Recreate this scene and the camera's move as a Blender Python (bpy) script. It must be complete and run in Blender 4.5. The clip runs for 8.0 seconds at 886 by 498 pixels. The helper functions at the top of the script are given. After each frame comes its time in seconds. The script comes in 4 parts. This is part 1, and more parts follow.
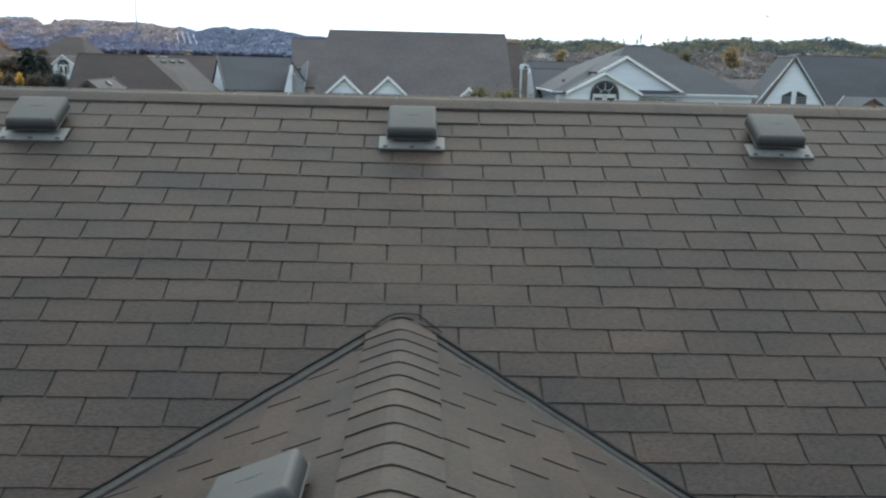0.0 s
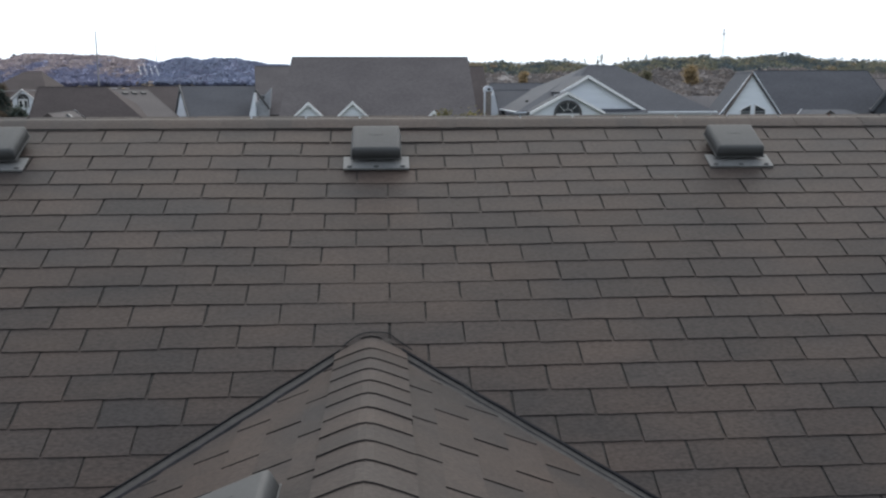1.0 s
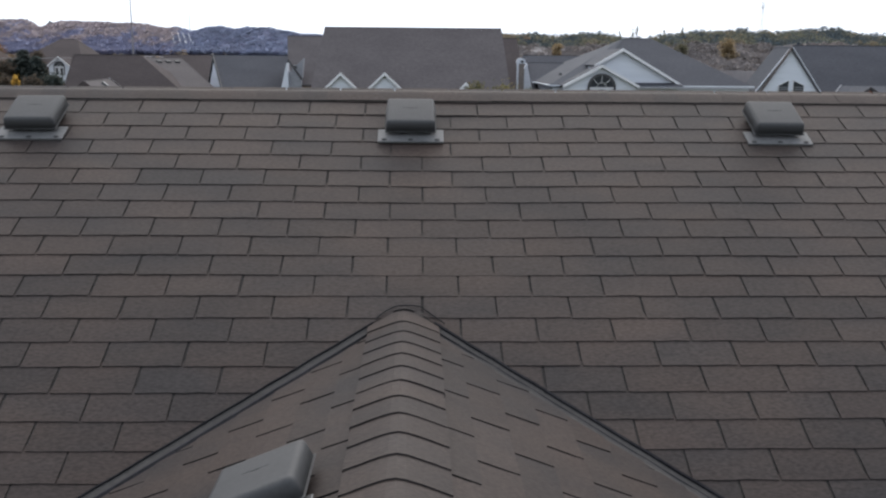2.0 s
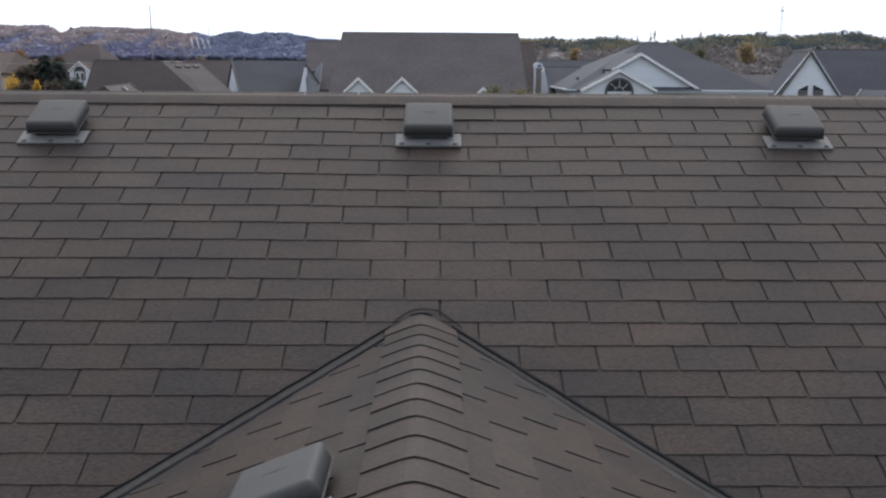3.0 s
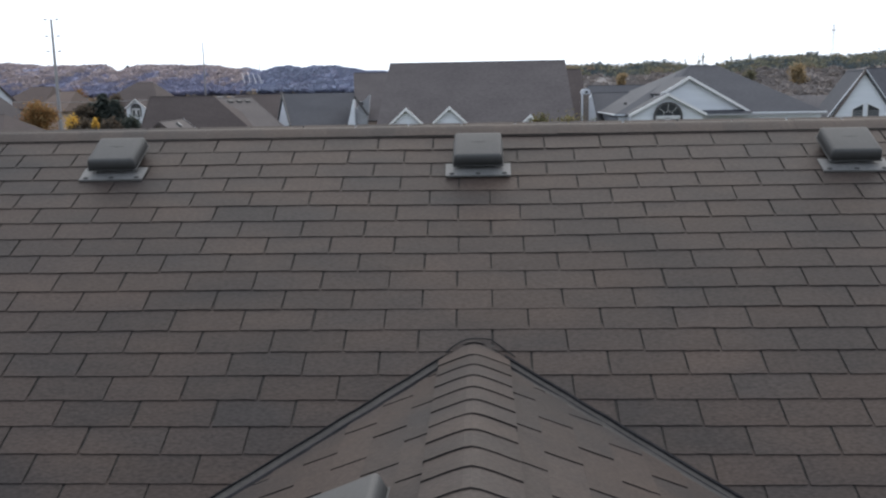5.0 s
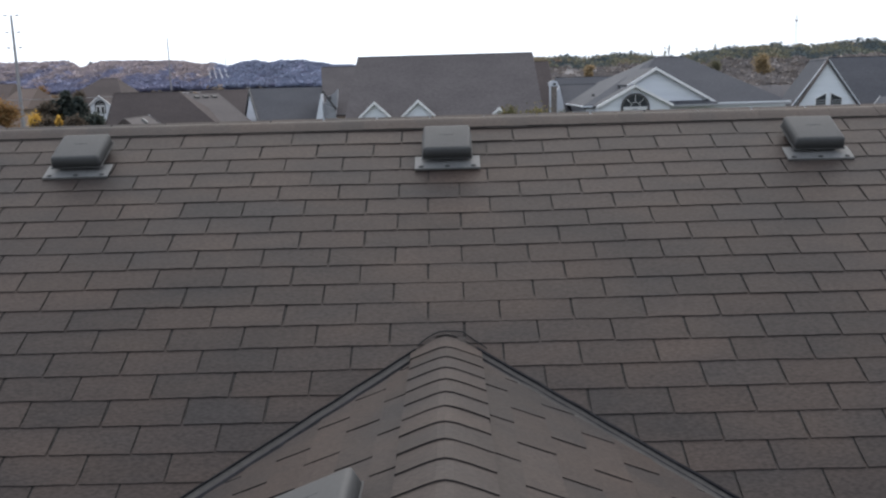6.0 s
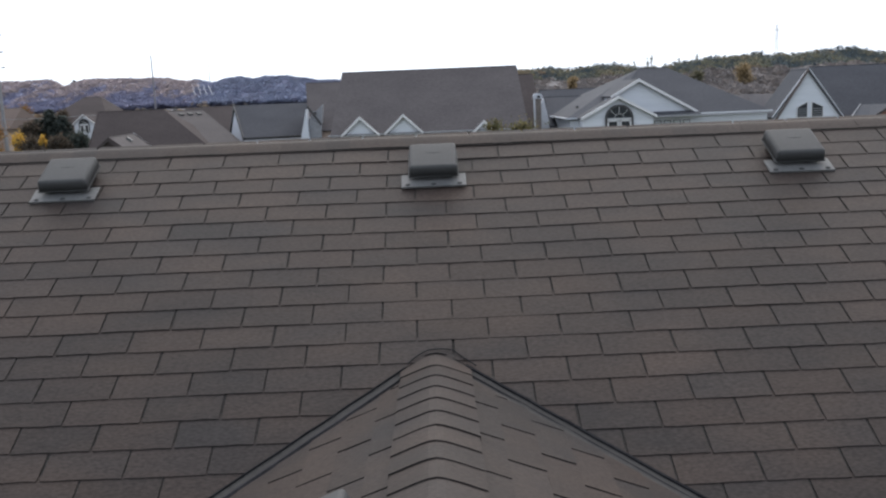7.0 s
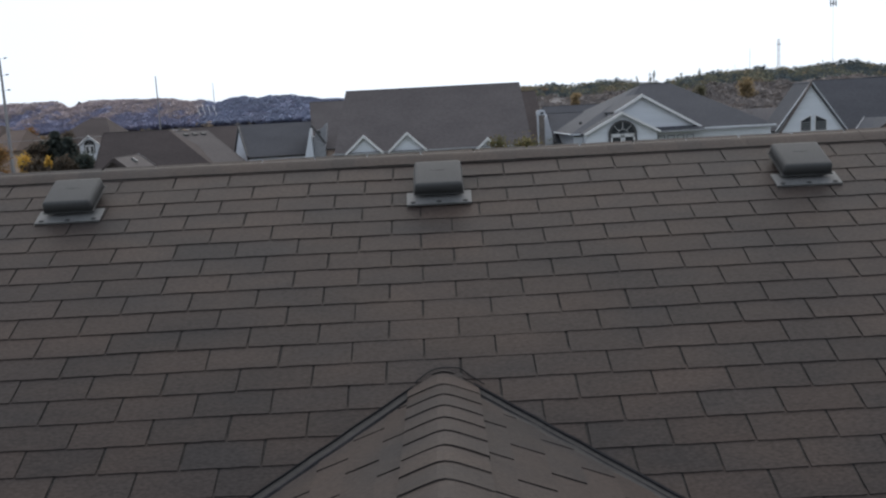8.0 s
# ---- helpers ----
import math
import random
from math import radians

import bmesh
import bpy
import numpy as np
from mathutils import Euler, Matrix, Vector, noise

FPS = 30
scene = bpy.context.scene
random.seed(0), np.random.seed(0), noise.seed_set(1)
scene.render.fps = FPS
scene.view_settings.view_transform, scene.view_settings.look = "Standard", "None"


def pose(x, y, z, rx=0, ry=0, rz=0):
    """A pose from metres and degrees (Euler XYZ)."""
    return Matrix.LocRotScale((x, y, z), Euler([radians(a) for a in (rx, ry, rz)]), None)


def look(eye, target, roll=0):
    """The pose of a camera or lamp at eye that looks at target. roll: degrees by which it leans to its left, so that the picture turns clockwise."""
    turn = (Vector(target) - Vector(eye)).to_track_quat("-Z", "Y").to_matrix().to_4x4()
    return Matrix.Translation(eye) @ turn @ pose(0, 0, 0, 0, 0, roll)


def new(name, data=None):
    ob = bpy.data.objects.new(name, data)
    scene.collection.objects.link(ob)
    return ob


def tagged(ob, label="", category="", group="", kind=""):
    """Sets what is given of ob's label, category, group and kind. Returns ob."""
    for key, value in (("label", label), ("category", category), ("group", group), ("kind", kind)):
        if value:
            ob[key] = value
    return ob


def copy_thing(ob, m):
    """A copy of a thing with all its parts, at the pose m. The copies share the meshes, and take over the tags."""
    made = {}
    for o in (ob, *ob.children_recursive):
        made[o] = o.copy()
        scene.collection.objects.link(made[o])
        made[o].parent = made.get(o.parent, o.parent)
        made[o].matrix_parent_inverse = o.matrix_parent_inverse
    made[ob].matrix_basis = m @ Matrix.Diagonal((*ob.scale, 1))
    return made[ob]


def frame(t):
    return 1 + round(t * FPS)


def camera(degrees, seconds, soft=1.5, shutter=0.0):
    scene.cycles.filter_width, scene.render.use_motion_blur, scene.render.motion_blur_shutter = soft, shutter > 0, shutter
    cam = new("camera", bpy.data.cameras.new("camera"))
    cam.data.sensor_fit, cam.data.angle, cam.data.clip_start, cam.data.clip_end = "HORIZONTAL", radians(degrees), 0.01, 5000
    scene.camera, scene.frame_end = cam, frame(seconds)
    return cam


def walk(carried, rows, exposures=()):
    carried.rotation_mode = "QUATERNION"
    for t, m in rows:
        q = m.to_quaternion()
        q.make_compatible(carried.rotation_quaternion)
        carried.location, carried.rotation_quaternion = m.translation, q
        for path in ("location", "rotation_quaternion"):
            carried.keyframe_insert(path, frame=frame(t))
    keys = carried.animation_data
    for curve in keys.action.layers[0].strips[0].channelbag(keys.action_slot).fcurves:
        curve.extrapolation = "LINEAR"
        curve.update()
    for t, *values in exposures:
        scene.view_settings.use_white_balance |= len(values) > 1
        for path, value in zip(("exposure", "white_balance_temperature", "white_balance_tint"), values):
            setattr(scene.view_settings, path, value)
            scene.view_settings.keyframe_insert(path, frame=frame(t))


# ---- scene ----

# ---- camera ----
cam = camera(53.6, 8.0, soft=2.3)
PATH = [
    (0, (-0.0210, -3.7270, 1.1420), (0.0380, -1.7714, 0.7271), 1.40),
    (0.1, (-0.0223, -3.7290, 1.1359), (0.0395, -1.7710, 0.7331), 1.39),
    (0.2, (-0.0206, -3.7299, 1.1354), (0.0494, -1.7696, 0.7449), 1.54),
    (0.3, (-0.0227, -3.7322, 1.1316), (0.0454, -1.7711, 0.7448), 1.48),
    (0.4, (-0.0226, -3.7341, 1.1308), (0.0492, -1.7680, 0.7710), 1.28),
    (0.5, (-0.0200, -3.7360, 1.1300), (0.0540, -1.7712, 0.7640), 1.10),
    (0.6, (-0.0168, -3.7351, 1.1278), (0.0609, -1.7711, 0.7581), 1.15),
    (0.7, (-0.0177, -3.7342, 1.1247), (0.0694, -1.7709, 0.7533), 0.88),
    (0.8, (-0.0140, -3.7335, 1.1229), (0.0914, -1.7699, 0.7576), 0.80),
    (0.9, (-0.0097, -3.7335, 1.1204), (0.1127, -1.7677, 0.7731), 0.36),
    (1, (-0.0090, -3.7330, 1.1130), (0.1190, -1.7702, 0.7510), -0.10),
    (1.1, (-0.0115, -3.7328, 1.1154), (0.1250, -1.7738, 0.7363), 0.22),
    (1.2, (-0.0124, -3.7311, 1.1180), (0.1369, -1.7762, 0.7229), 0.25),
    (1.3, (-0.0154, -3.7308, 1.1190), (0.1308, -1.7787, 0.7091), 0.25),
    (1.4, (-0.0184, -3.7303, 1.1203), (0.1190, -1.7773, 0.7116), 0.25),
    (1.5, (-0.0240, -3.7290, 1.1230), (0.1080, -1.7747, 0.7189), 0.50),
    (1.6, (-0.0241, -3.7302, 1.1226), (0.0866, -1.7761, 0.7110), 0.42),
    (1.7, (-0.0276, -3.7312, 1.1225), (0.0551, -1.7783, 0.6990), 0.65),
    (2.8, (-0.0305, -3.7365, 1.1187), (0.0094, -1.7813, 0.6995), 0.47),
    (2.9, (-0.0323, -3.7363, 1.1191), (-0.0009, -1.7807, 0.7016), 0.51),
    (3, (-0.0340, -3.7380, 1.1200), (-0.0110, -1.7814, 0.7061), 0.40),
    (3.1, (-0.0324, -3.7376, 1.1216), (-0.0279, -1.7802, 0.7107), 0.27),
    (3.2, (-0.0335, -3.7378, 1.1219), (-0.0562, -1.7816, 0.7059), 0.01),
    (3.3, (-0.0342, -3.7366, 1.1241), (-0.0773, -1.7820, 0.7026), -0.01),
    (3.4, (-0.0328, -3.7355, 1.1249), (-0.0831, -1.7800, 0.7082), -0.01),
    (3.5, (-0.0310, -3.7360, 1.1270), (-0.0730, -1.7791, 0.7160), -0.20),
    (3.6, (-0.0332, -3.7359, 1.1261), (-0.0752, -1.7766, 0.7268), -0.46),
    (3.7, (-0.0355, -3.7370, 1.1254), (-0.0967, -1.7790, 0.7223), -0.59),
    (3.8, (-0.0364, -3.7377, 1.1242), (-0.1055, -1.7772, 0.7347), -0.19),
    (3.9, (-0.0360, -3.7385, 1.1251), (-0.1014, -1.7762, 0.7439), -0.35),
    (4, (-0.0390, -3.7380, 1.1240), (-0.1000, -1.7752, 0.7448), -0.40),
    (4.1, (-0.0378, -3.7405, 1.1255), (-0.1074, -1.7787, 0.7426), -0.70),
    (4.2, (-0.0411, -3.7428, 1.1278), (-0.1261, -1.7815, 0.7457), -0.83),
    (4.3, (-0.0425, -3.7458, 1.1281), (-0.1301, -1.7811, 0.7640), -0.90),
    (4.4, (-0.0415, -3.7490, 1.1292), (-0.1308, -1.7823, 0.7766), -0.78),
    (4.5, (-0.0430, -3.7510, 1.1300), (-0.1360, -1.7835, 0.7831), -0.80),
    (4.6, (-0.0424, -3.7514, 1.1310), (-0.1343, -1.7836, 0.7852), -1.07),
    (4.7, (-0.0433, -3.7513, 1.1316), (-0.1364, -1.7841, 0.7833), -1.13),
    (5.8, (-0.0442, -3.7495, 1.1276), (-0.0896, -1.7818, 0.7727), -0.91),
    (5.9, (-0.0432, -3.7509, 1.1277), (-0.0782, -1.7846, 0.7640), -1.13),
    (6, (-0.0420, -3.7500, 1.1280), (-0.0650, -1.7841, 0.7608), -1.60),
    (6.1, (-0.0403, -3.7546, 1.1305), (-0.0687, -1.7871, 0.7725), -2.09),
    (6.2, (-0.0415, -3.7566, 1.1311), (-0.0696, -1.7879, 0.7798), -2.39),
    (6.3, (-0.0405, -3.7597, 1.1335), (-0.0665, -1.7896, 0.7902), -1.86),
    (6.4, (-0.0424, -3.7622, 1.1375), (-0.0692, -1.7916, 0.7969), -1.94),
    (6.5, (-0.0420, -3.7650, 1.1380), (-0.0610, -1.7937, 0.8009), -2.30),
    (6.6, (-0.0438, -3.7667, 1.1419), (-0.0577, -1.7970, 0.7954), -2.64),
    (6.7, (-0.0430, -3.7694, 1.1462), (-0.0485, -1.8022, 0.7855), -2.87),
    (6.8, (-0.0434, -3.7716, 1.1499), (-0.0425, -1.8044, 0.7891), -2.70),
    (6.9, (-0.0442, -3.7743, 1.1509), (-0.0418, -1.8071, 0.7900), -2.59),
    (7, (-0.0430, -3.7760, 1.1580), (-0.0360, -1.8050, 0.8190), -2.40),
    (7.1, (-0.0428, -3.7798, 1.1593), (-0.0213, -1.8037, 0.8518), -2.30),
    (7.3, (-0.0448, -3.7860, 1.1594), (0.0012, -1.8054, 0.8848), -1.78),
    (7.4, (-0.0455, -3.7885, 1.1603), (-0.0106, -1.8074, 0.8884), -1.71),
    (7.5, (-0.0480, -3.7940, 1.1590), (-0.0120, -1.8130, 0.8860), -2.10),
    (7.6, (-0.0476, -3.7853, 1.1589), (-0.0220, -1.8078, 0.8605), -2.02),
    (7.7, (-0.0492, -3.7758, 1.1589), (-0.0373, -1.8006, 0.8453), -1.95),
    (7.9, (-0.0496, -3.7601, 1.1564), (-0.0602, -1.7833, 0.8531), -2.54),
    (8, (-0.0500, -3.7510, 1.1570), (-0.0520, -1.7736, 0.8569), -3.00),
]
walk(cam, [(t, look(eye, target, roll)) for t, eye, target, roll in PATH], [
    (0.0, 1.24, 6050, -4), (0.5, 1.02, 6080, -5), (1.0, 0.94, 6230, 5), (1.5, 0.93, 6250, 8), (3.0, 0.90, 6250, 9), (3.5, 0.89, 6250, 8), (4.5, 0.95, 6250, 7),
    (6.5, 0.97, 6250, 8), (7.0, 0.91, 6250, 8), (7.5, 0.63, 6250, 7), (8.0, 0.52, 6250, 7)])

# ---- plan, in metres ----
PITCH = radians(27.7)            # main roof slope
COS_P, SIN_P, TAN_P = math.cos(PITCH), math.sin(PITCH), math.tan(PITCH)
TAN_G = 0.405                    # slope of the small cross gable
GABLE = math.atan(TAN_G)
TAB, SHOW = 0.3333, 0.143        # shingle tab width and exposure
RIDGE_S = 1.985                  # distance up the slope from the origin to the ridge
RIDGE_Y, RIDGE_Z = RIDGE_S * COS_P, RIDGE_S * SIN_P
EAVE_S = -2.75
HALF = 6.6                       # half the length of the main ridge
GX, GZ = -0.083, 0.006            # the cross gable's ridge line
GEND = -5.6
GROUND = -6.6

# ---- world and sun ----
world = bpy.data.worlds.new("overcast_sky")
scene.world = world
world.use_nodes = True
wn, wl = world.node_tree.nodes, world.node_tree.links
wn.clear()
sky = wn.new("ShaderNodeTexSky")
sky.sky_type, sky.sun_disc = "NISHITA", False
SUN_EL, SUN_AZ = 46.0, 6.0      # height, and turn from straight ahead towards the right
sky.sun_elevation, sky.sun_rotation = radians(SUN_EL), radians(SUN_AZ)
sky.dust_density, sky.air_density, sky.ozone_density = 2.0, 1.0, 1.0
pale = wn.new("ShaderNodeHueSaturation")
pale.inputs["Saturation"].default_value = 0.22
cloud = wn.new("ShaderNodeMix")     # a thin even cloud cover over the clear sky
cloud.data_type = "RGBA"
cloud.inputs["Factor"].default_value, cloud.inputs["B"].default_value = 0.7, (13.9, 14.8, 16.7, 1)
back = wn.new("ShaderNodeBackground")
back.inputs["Strength"].default_value = 0.060
wout = wn.new("ShaderNodeOutputWorld")
wl.new(sky.outputs[0], pale.inputs["Color"])
wl.new(pale.outputs[0], cloud.inputs["A"])
wl.new(cloud.outputs["Result"], back.inputs["Color"])
wl.new(back.outputs[0], wout.inputs["Surface"])

sun = new("sun", bpy.data.lights.new("sun", "SUN"))
sun.data.energy, sun.data.angle, sun.data.color = 1.8, radians(72), (1.0, 0.89, 0.79)
el, az = radians(SUN_EL), radians(SUN_AZ)
sun.matrix_world = look((0, 0, 30), (-30 * math.cos(el) * math.sin(az), -30 * math.cos(el) * math.cos(az), 30 - 30 * math.sin(el)))


# ---- materials ----
def surface(name, a, b, rough=0.85, big=1.5, fine=60.0, vary=0.3, bump=0.15, dist=0.004, rand=0.0, c=None, metal=0.0, spec=0.3, stretch=(1, 1, 1)):
    """Two colours mixed by a broad noise, a fine grain over them, and a third colour or a change of tone piece by piece."""
    m = bpy.data.materials.new(name)
    m.use_nodes = True
    n, l = m.node_tree.nodes, m.node_tree.links
    p = n["Principled BSDF"]
    p.inputs["Roughness"].default_value, p.inputs["Metallic"].default_value = rough, metal
    p.inputs["Specular IOR Level"].default_value = spec
    geo = n.new("ShaderNodeNewGeometry")
    mp = n.new("ShaderNodeMapping")
    mp.inputs["Scale"].default_value = stretch
    l.new(geo.outputs["Position"], mp.inputs["Vector"])
    broad = n.new("ShaderNodeTexNoise")
    broad.inputs["Scale"].default_value, broad.inputs["Detail"].default_value = big, 4
    grain = n.new("ShaderNodeTexNoise")
    grain.inputs["Scale"].default_value, grain.inputs["Detail"].default_value = fine, 3
    l.new(mp.outputs[0], broad.inputs["Vector"]), l.new(mp.outputs[0], grain.inputs["Vector"])
    lift = n.new("ShaderNodeMapRange")
    lift.inputs["From Min"].default_value, lift.inputs["From Max"].default_value = 0.32, 0.68
    l.new(broad.outputs["Fac"], lift.inputs["Value"])
    mix = n.new("ShaderNodeMix")
    mix.data_type = "RGBA"
    mix.inputs["A"].default_value, mix.inputs["B"].default_value = (*a, 1), (*b, 1)
    l.new(lift.outputs[0], mix.inputs["Factor"])
    colour = mix.outputs["Result"]
    if rand:
        info = n.new("ShaderNodeObjectInfo")
        add = n.new("ShaderNodeMath")
        add.operation = "ADD"
        frac = n.new("ShaderNodeMath")
        frac.operation = "FRACT"
        l.new(info.outputs["Random"], add.inputs[0]), l.new(geo.outputs["Random Per Island"], add.inputs[1])
        l.new(add.outputs[0], frac.inputs[0])
        if c:
            some = n.new("ShaderNodeMapRange")
            some.inputs["From Min"].default_value, some.inputs["From Max"].default_value, some.inputs["To Max"].default_value = 0.35, 1.0, rand
            l.new(frac.outputs[0], some.inputs["Value"])
            third = n.new("ShaderNodeMix")
            third.data_type = "RGBA"
            third.inputs["B"].default_value = (*c, 1)
            l.new(colour, third.inputs["A"]), l.new(some.outputs[0], third.inputs["Factor"])
            colour = third.outputs["Result"]
        second = n.new("ShaderNodeMath")
        second.operation, second.inputs[1].default_value = "MULTIPLY", 7.31
        again = n.new("ShaderNodeMath")
        again.operation = "FRACT"
        l.new(frac.outputs[0], second.inputs[0]), l.new(second.outputs[0], again.inputs[0])
        tone = n.new("ShaderNodeMapRange")
        tone.inputs["To Min"].default_value, tone.inputs["To Max"].default_value = 1 - rand * 0.3, 1 + rand * 0.3
        l.new(again.outputs[0], tone.inputs["Value"])
        times = n.new("ShaderNodeVectorMath")
        times.operation = "SCALE"
        l.new(colour, times.inputs[0]), l.new(tone.outputs[0], times.inputs["Scale"])
        colour = times.outputs["Vector"]
    speck = n.new("ShaderNodeMapRange")
    speck.inputs["From Min"].default_value, speck.inputs["From Max"].default_value = 0.3, 0.7
    speck.inputs["To Min"].default_value, speck.inputs["To Max"].default_value = 1 - vary, 1 + vary
    l.new(grain.outputs["Fac"], speck.inputs["Value"])
    grained = n.new("ShaderNodeVectorMath")
    grained.operation = "SCALE"
    l.new(colour, grained.inputs[0]), l.new(speck.outputs[0], grained.inputs["Scale"])
    l.new(grained.outputs["Vector"], p.inputs["Base Color"])
    if bump:
        bp = n.new("ShaderNodeBump")
        bp.inputs["Strength"].default_value, bp.inputs["Distance"].default_value = bump, dist
        l.new(grain.outputs["Fac"], bp.inputs["Height"]), l.new(bp.outputs[0], p.inputs["Normal"])
    return m


M_TAB = surface("asphalt_shingle", (0.0232, 0.0206, 0.0206), (0.0382, 0.0293, 0.0254), 0.55, 3.6, 110, 0.28, 0.35, 0.002, 0.30, (0.0507, 0.0355, 0.0292), spec=0.09, stretch=(0.45, 1, 1))
M_CUT = surface("cut_shingle_edge", (0.016, 0.015, 0.015), (0.022, 0.021, 0.0205), 0.9, 3, 80, 0.2, 0, spec=0.1)
M_DECK = surface("shingle_underlay", (0.030, 0.028, 0.027), (0.042, 0.039, 0.036), 0.95, 3, 90, 0.25, 0.2, spec=0.1)
M_FLASH = surface("valley_metal", (0.039, 0.0365, 0.035), (0.048, 0.045, 0.043), 0.75, 2.5, 40, 0.12, 0.05, spec=0.2)
M_SEAL = surface("roof_tar", (0.012, 0.012, 0.014), (0.02, 0.02, 0.022), 0.9, 6, 60, 0.2, 0.3, spec=0.05)
# Dark grey that stands in for the shadow line at the fold.
M_FOLDSHADE = surface("fold_shade", (0.020, 0.0195, 0.022), (0.028, 0.0265, 0.029), 0.85, 6, 60, 0.2, 0.3, spec=0.1)
M_VENT = surface("vent_plastic", (0.0435, 0.0440, 0.0448), (0.051, 0.0515, 0.0523), 0.65, 4, 70, 0.08, 0.04, 0.001, spec=0.22)
M_VENTFL = surface("vent_flange_plastic", (0.075, 0.076, 0.078), (0.11, 0.11, 0.11), 0.6, 8, 60, 0.12, 0.08, 0.001, spec=0.4)
M_VENTDK = surface("vent_throat", (0.03, 0.03, 0.031), (0.04, 0.04, 0.04), 0.8, 5, 50, 0.1, 0)
M_WALL = surface("pale_siding", (0.45, 0.475, 0.52), (0.505, 0.53, 0.57), 0.7, 0.6, 6, 0.04, 0.05, 0.01, stretch=(0.3, 0.3, 6))
M_BRICK = surface("house_brick", (0.24, 0.19, 0.16), (0.30, 0.23, 0.19), 0.9, 0.8, 8, 0.2, 0.2, 0.01)
M_TRIM = surface("white_trim", (0.50, 0.505, 0.515), (0.56, 0.56, 0.565), 0.5, 1, 12, 0.04, 0)
M_BROWNTRIM = surface("brown_rake_board", (0.085, 0.072, 0.070), (0.105, 0.088, 0.084), 0.7, 1, 12, 0.1, 0)
M_DARKTRIM = surface("dark_trim", (0.035, 0.035, 0.038), (0.05, 0.05, 0.052), 0.6, 1, 12, 0.1, 0)
M_R_BROWN = surface("brown_roof", (0.0634, 0.058, 0.0604), (0.0742, 0.068, 0.0700), 0.95, 0.5, 7, 0.13, 0.2, 0.02, spec=0.1, stretch=(1, 1, 3))
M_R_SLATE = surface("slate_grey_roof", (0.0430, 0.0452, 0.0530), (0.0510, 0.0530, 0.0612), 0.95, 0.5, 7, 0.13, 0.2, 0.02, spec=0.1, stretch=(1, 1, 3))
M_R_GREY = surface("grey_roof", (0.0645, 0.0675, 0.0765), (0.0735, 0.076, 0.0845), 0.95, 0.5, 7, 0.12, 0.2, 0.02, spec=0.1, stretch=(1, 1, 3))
M_R_DARK = surface("dark_brown_roof", (0.0505, 0.0430, 0.0424), (0.0601, 0.0508, 0.0502), 0.95, 0.5, 7, 0.13, 0.2, 0.02, spec=0.1, stretch=(1, 1, 3))
M_R_TAUPE = surface("taupe_roof", (0.0728, 0.0666, 0.0669), (0.0839, 0.0765, 0.0759), 0.95, 0.5, 7, 0.12, 0.2, 0.02, spec=0.1, stretch=(1, 1, 3))
M_GLASS = surface("window_glass", (0.020, 0.022, 0.026), (0.030, 0.034, 0.038), 0.12, 0.8, 3, 0.2, 0, spec=0.2)
M_POLE = surface("concrete_pole", (0.17, 0.17, 0.18), (0.22, 0.22, 0.225), 0.85, 0.8, 15, 0.12, 0.1)
M_STEEL = surface("tower_steel", (0.15, 0.145, 0.15), (0.19, 0.18, 0.185), 0.6, 0.2, 1, 0.1, 0, metal=0.2)
M_LAWN = surface("lawn_and_fields", (0.06, 0.075, 0.03), (0.10, 0.085, 0.045), 0.95, 0.02, 0.8, 0.3, 0.2, 0.05)
M_LITTER = surface("leaf_litter", (0.088, 0.084, 0.095), (0.110, 0.102, 0.110), 0.95, 0.02, 0.5, 0.2, 0)
M_BARK = surface("bark", (0.07, 0.055, 0.045), (0.11, 0.09, 0.07), 0.95, 2, 18, 0.3, 0.5, 0.02, stretch=(1, 1, 0.3))
M_REDBRICK = surface("red_brick", (0.115, 0.060, 0.048), (0.150, 0.078, 0.060), 0.9, 0.8, 9, 0.25, 0.2, 0.01)
M_STACK = surface("chimney_brick", (0.13, 0.115, 0.105), (0.18, 0.155, 0.14), 0.9, 1.5, 9, 0.25, 0.2, 0.01)
# Darker grey than the siding: wall shade put into the colour; trim too.
M_SHADEWALL = surface("shaded_grey_wall", (0.20, 0.205, 0.22), (0.25, 0.255, 0.27), 0.8, 0.8, 8, 0.1, 0.1, 0.01)
M_PIPE = surface("white_pipeline", (0.75, 0.75, 0.76), (0.8, 0.8, 0.8), 0.6, 0.1, 1, 0.05, 0)


def thin_leaf(m, share=0.5):
    """Leaves let part of the light through from behind."""
    n, l = m.node_tree.nodes, m.node_tree.links
    p = n["Principled BSDF"]
    through_leaf = n.new("ShaderNodeBsdfTranslucent")
    l.new(p.inputs["Base Color"].links[0].from_socket, through_leaf.inputs["Color"])
    both = n.new("ShaderNodeMixShader")
    both.inputs["Fac"].default_value = share
    l.new(p.outputs[0], both.inputs[1]), l.new(through_leaf.outputs[0], both.inputs[2])
    l.new(both.outputs[0], n["Material Output"].inputs["Surface"])
    return m


def foliage(name, a, b, c):
    return thin_leaf(surface(name, a, b, 0.8, 0.9, 4, 0.25, 0, 0.01, 1.0, c, spec=0.2))


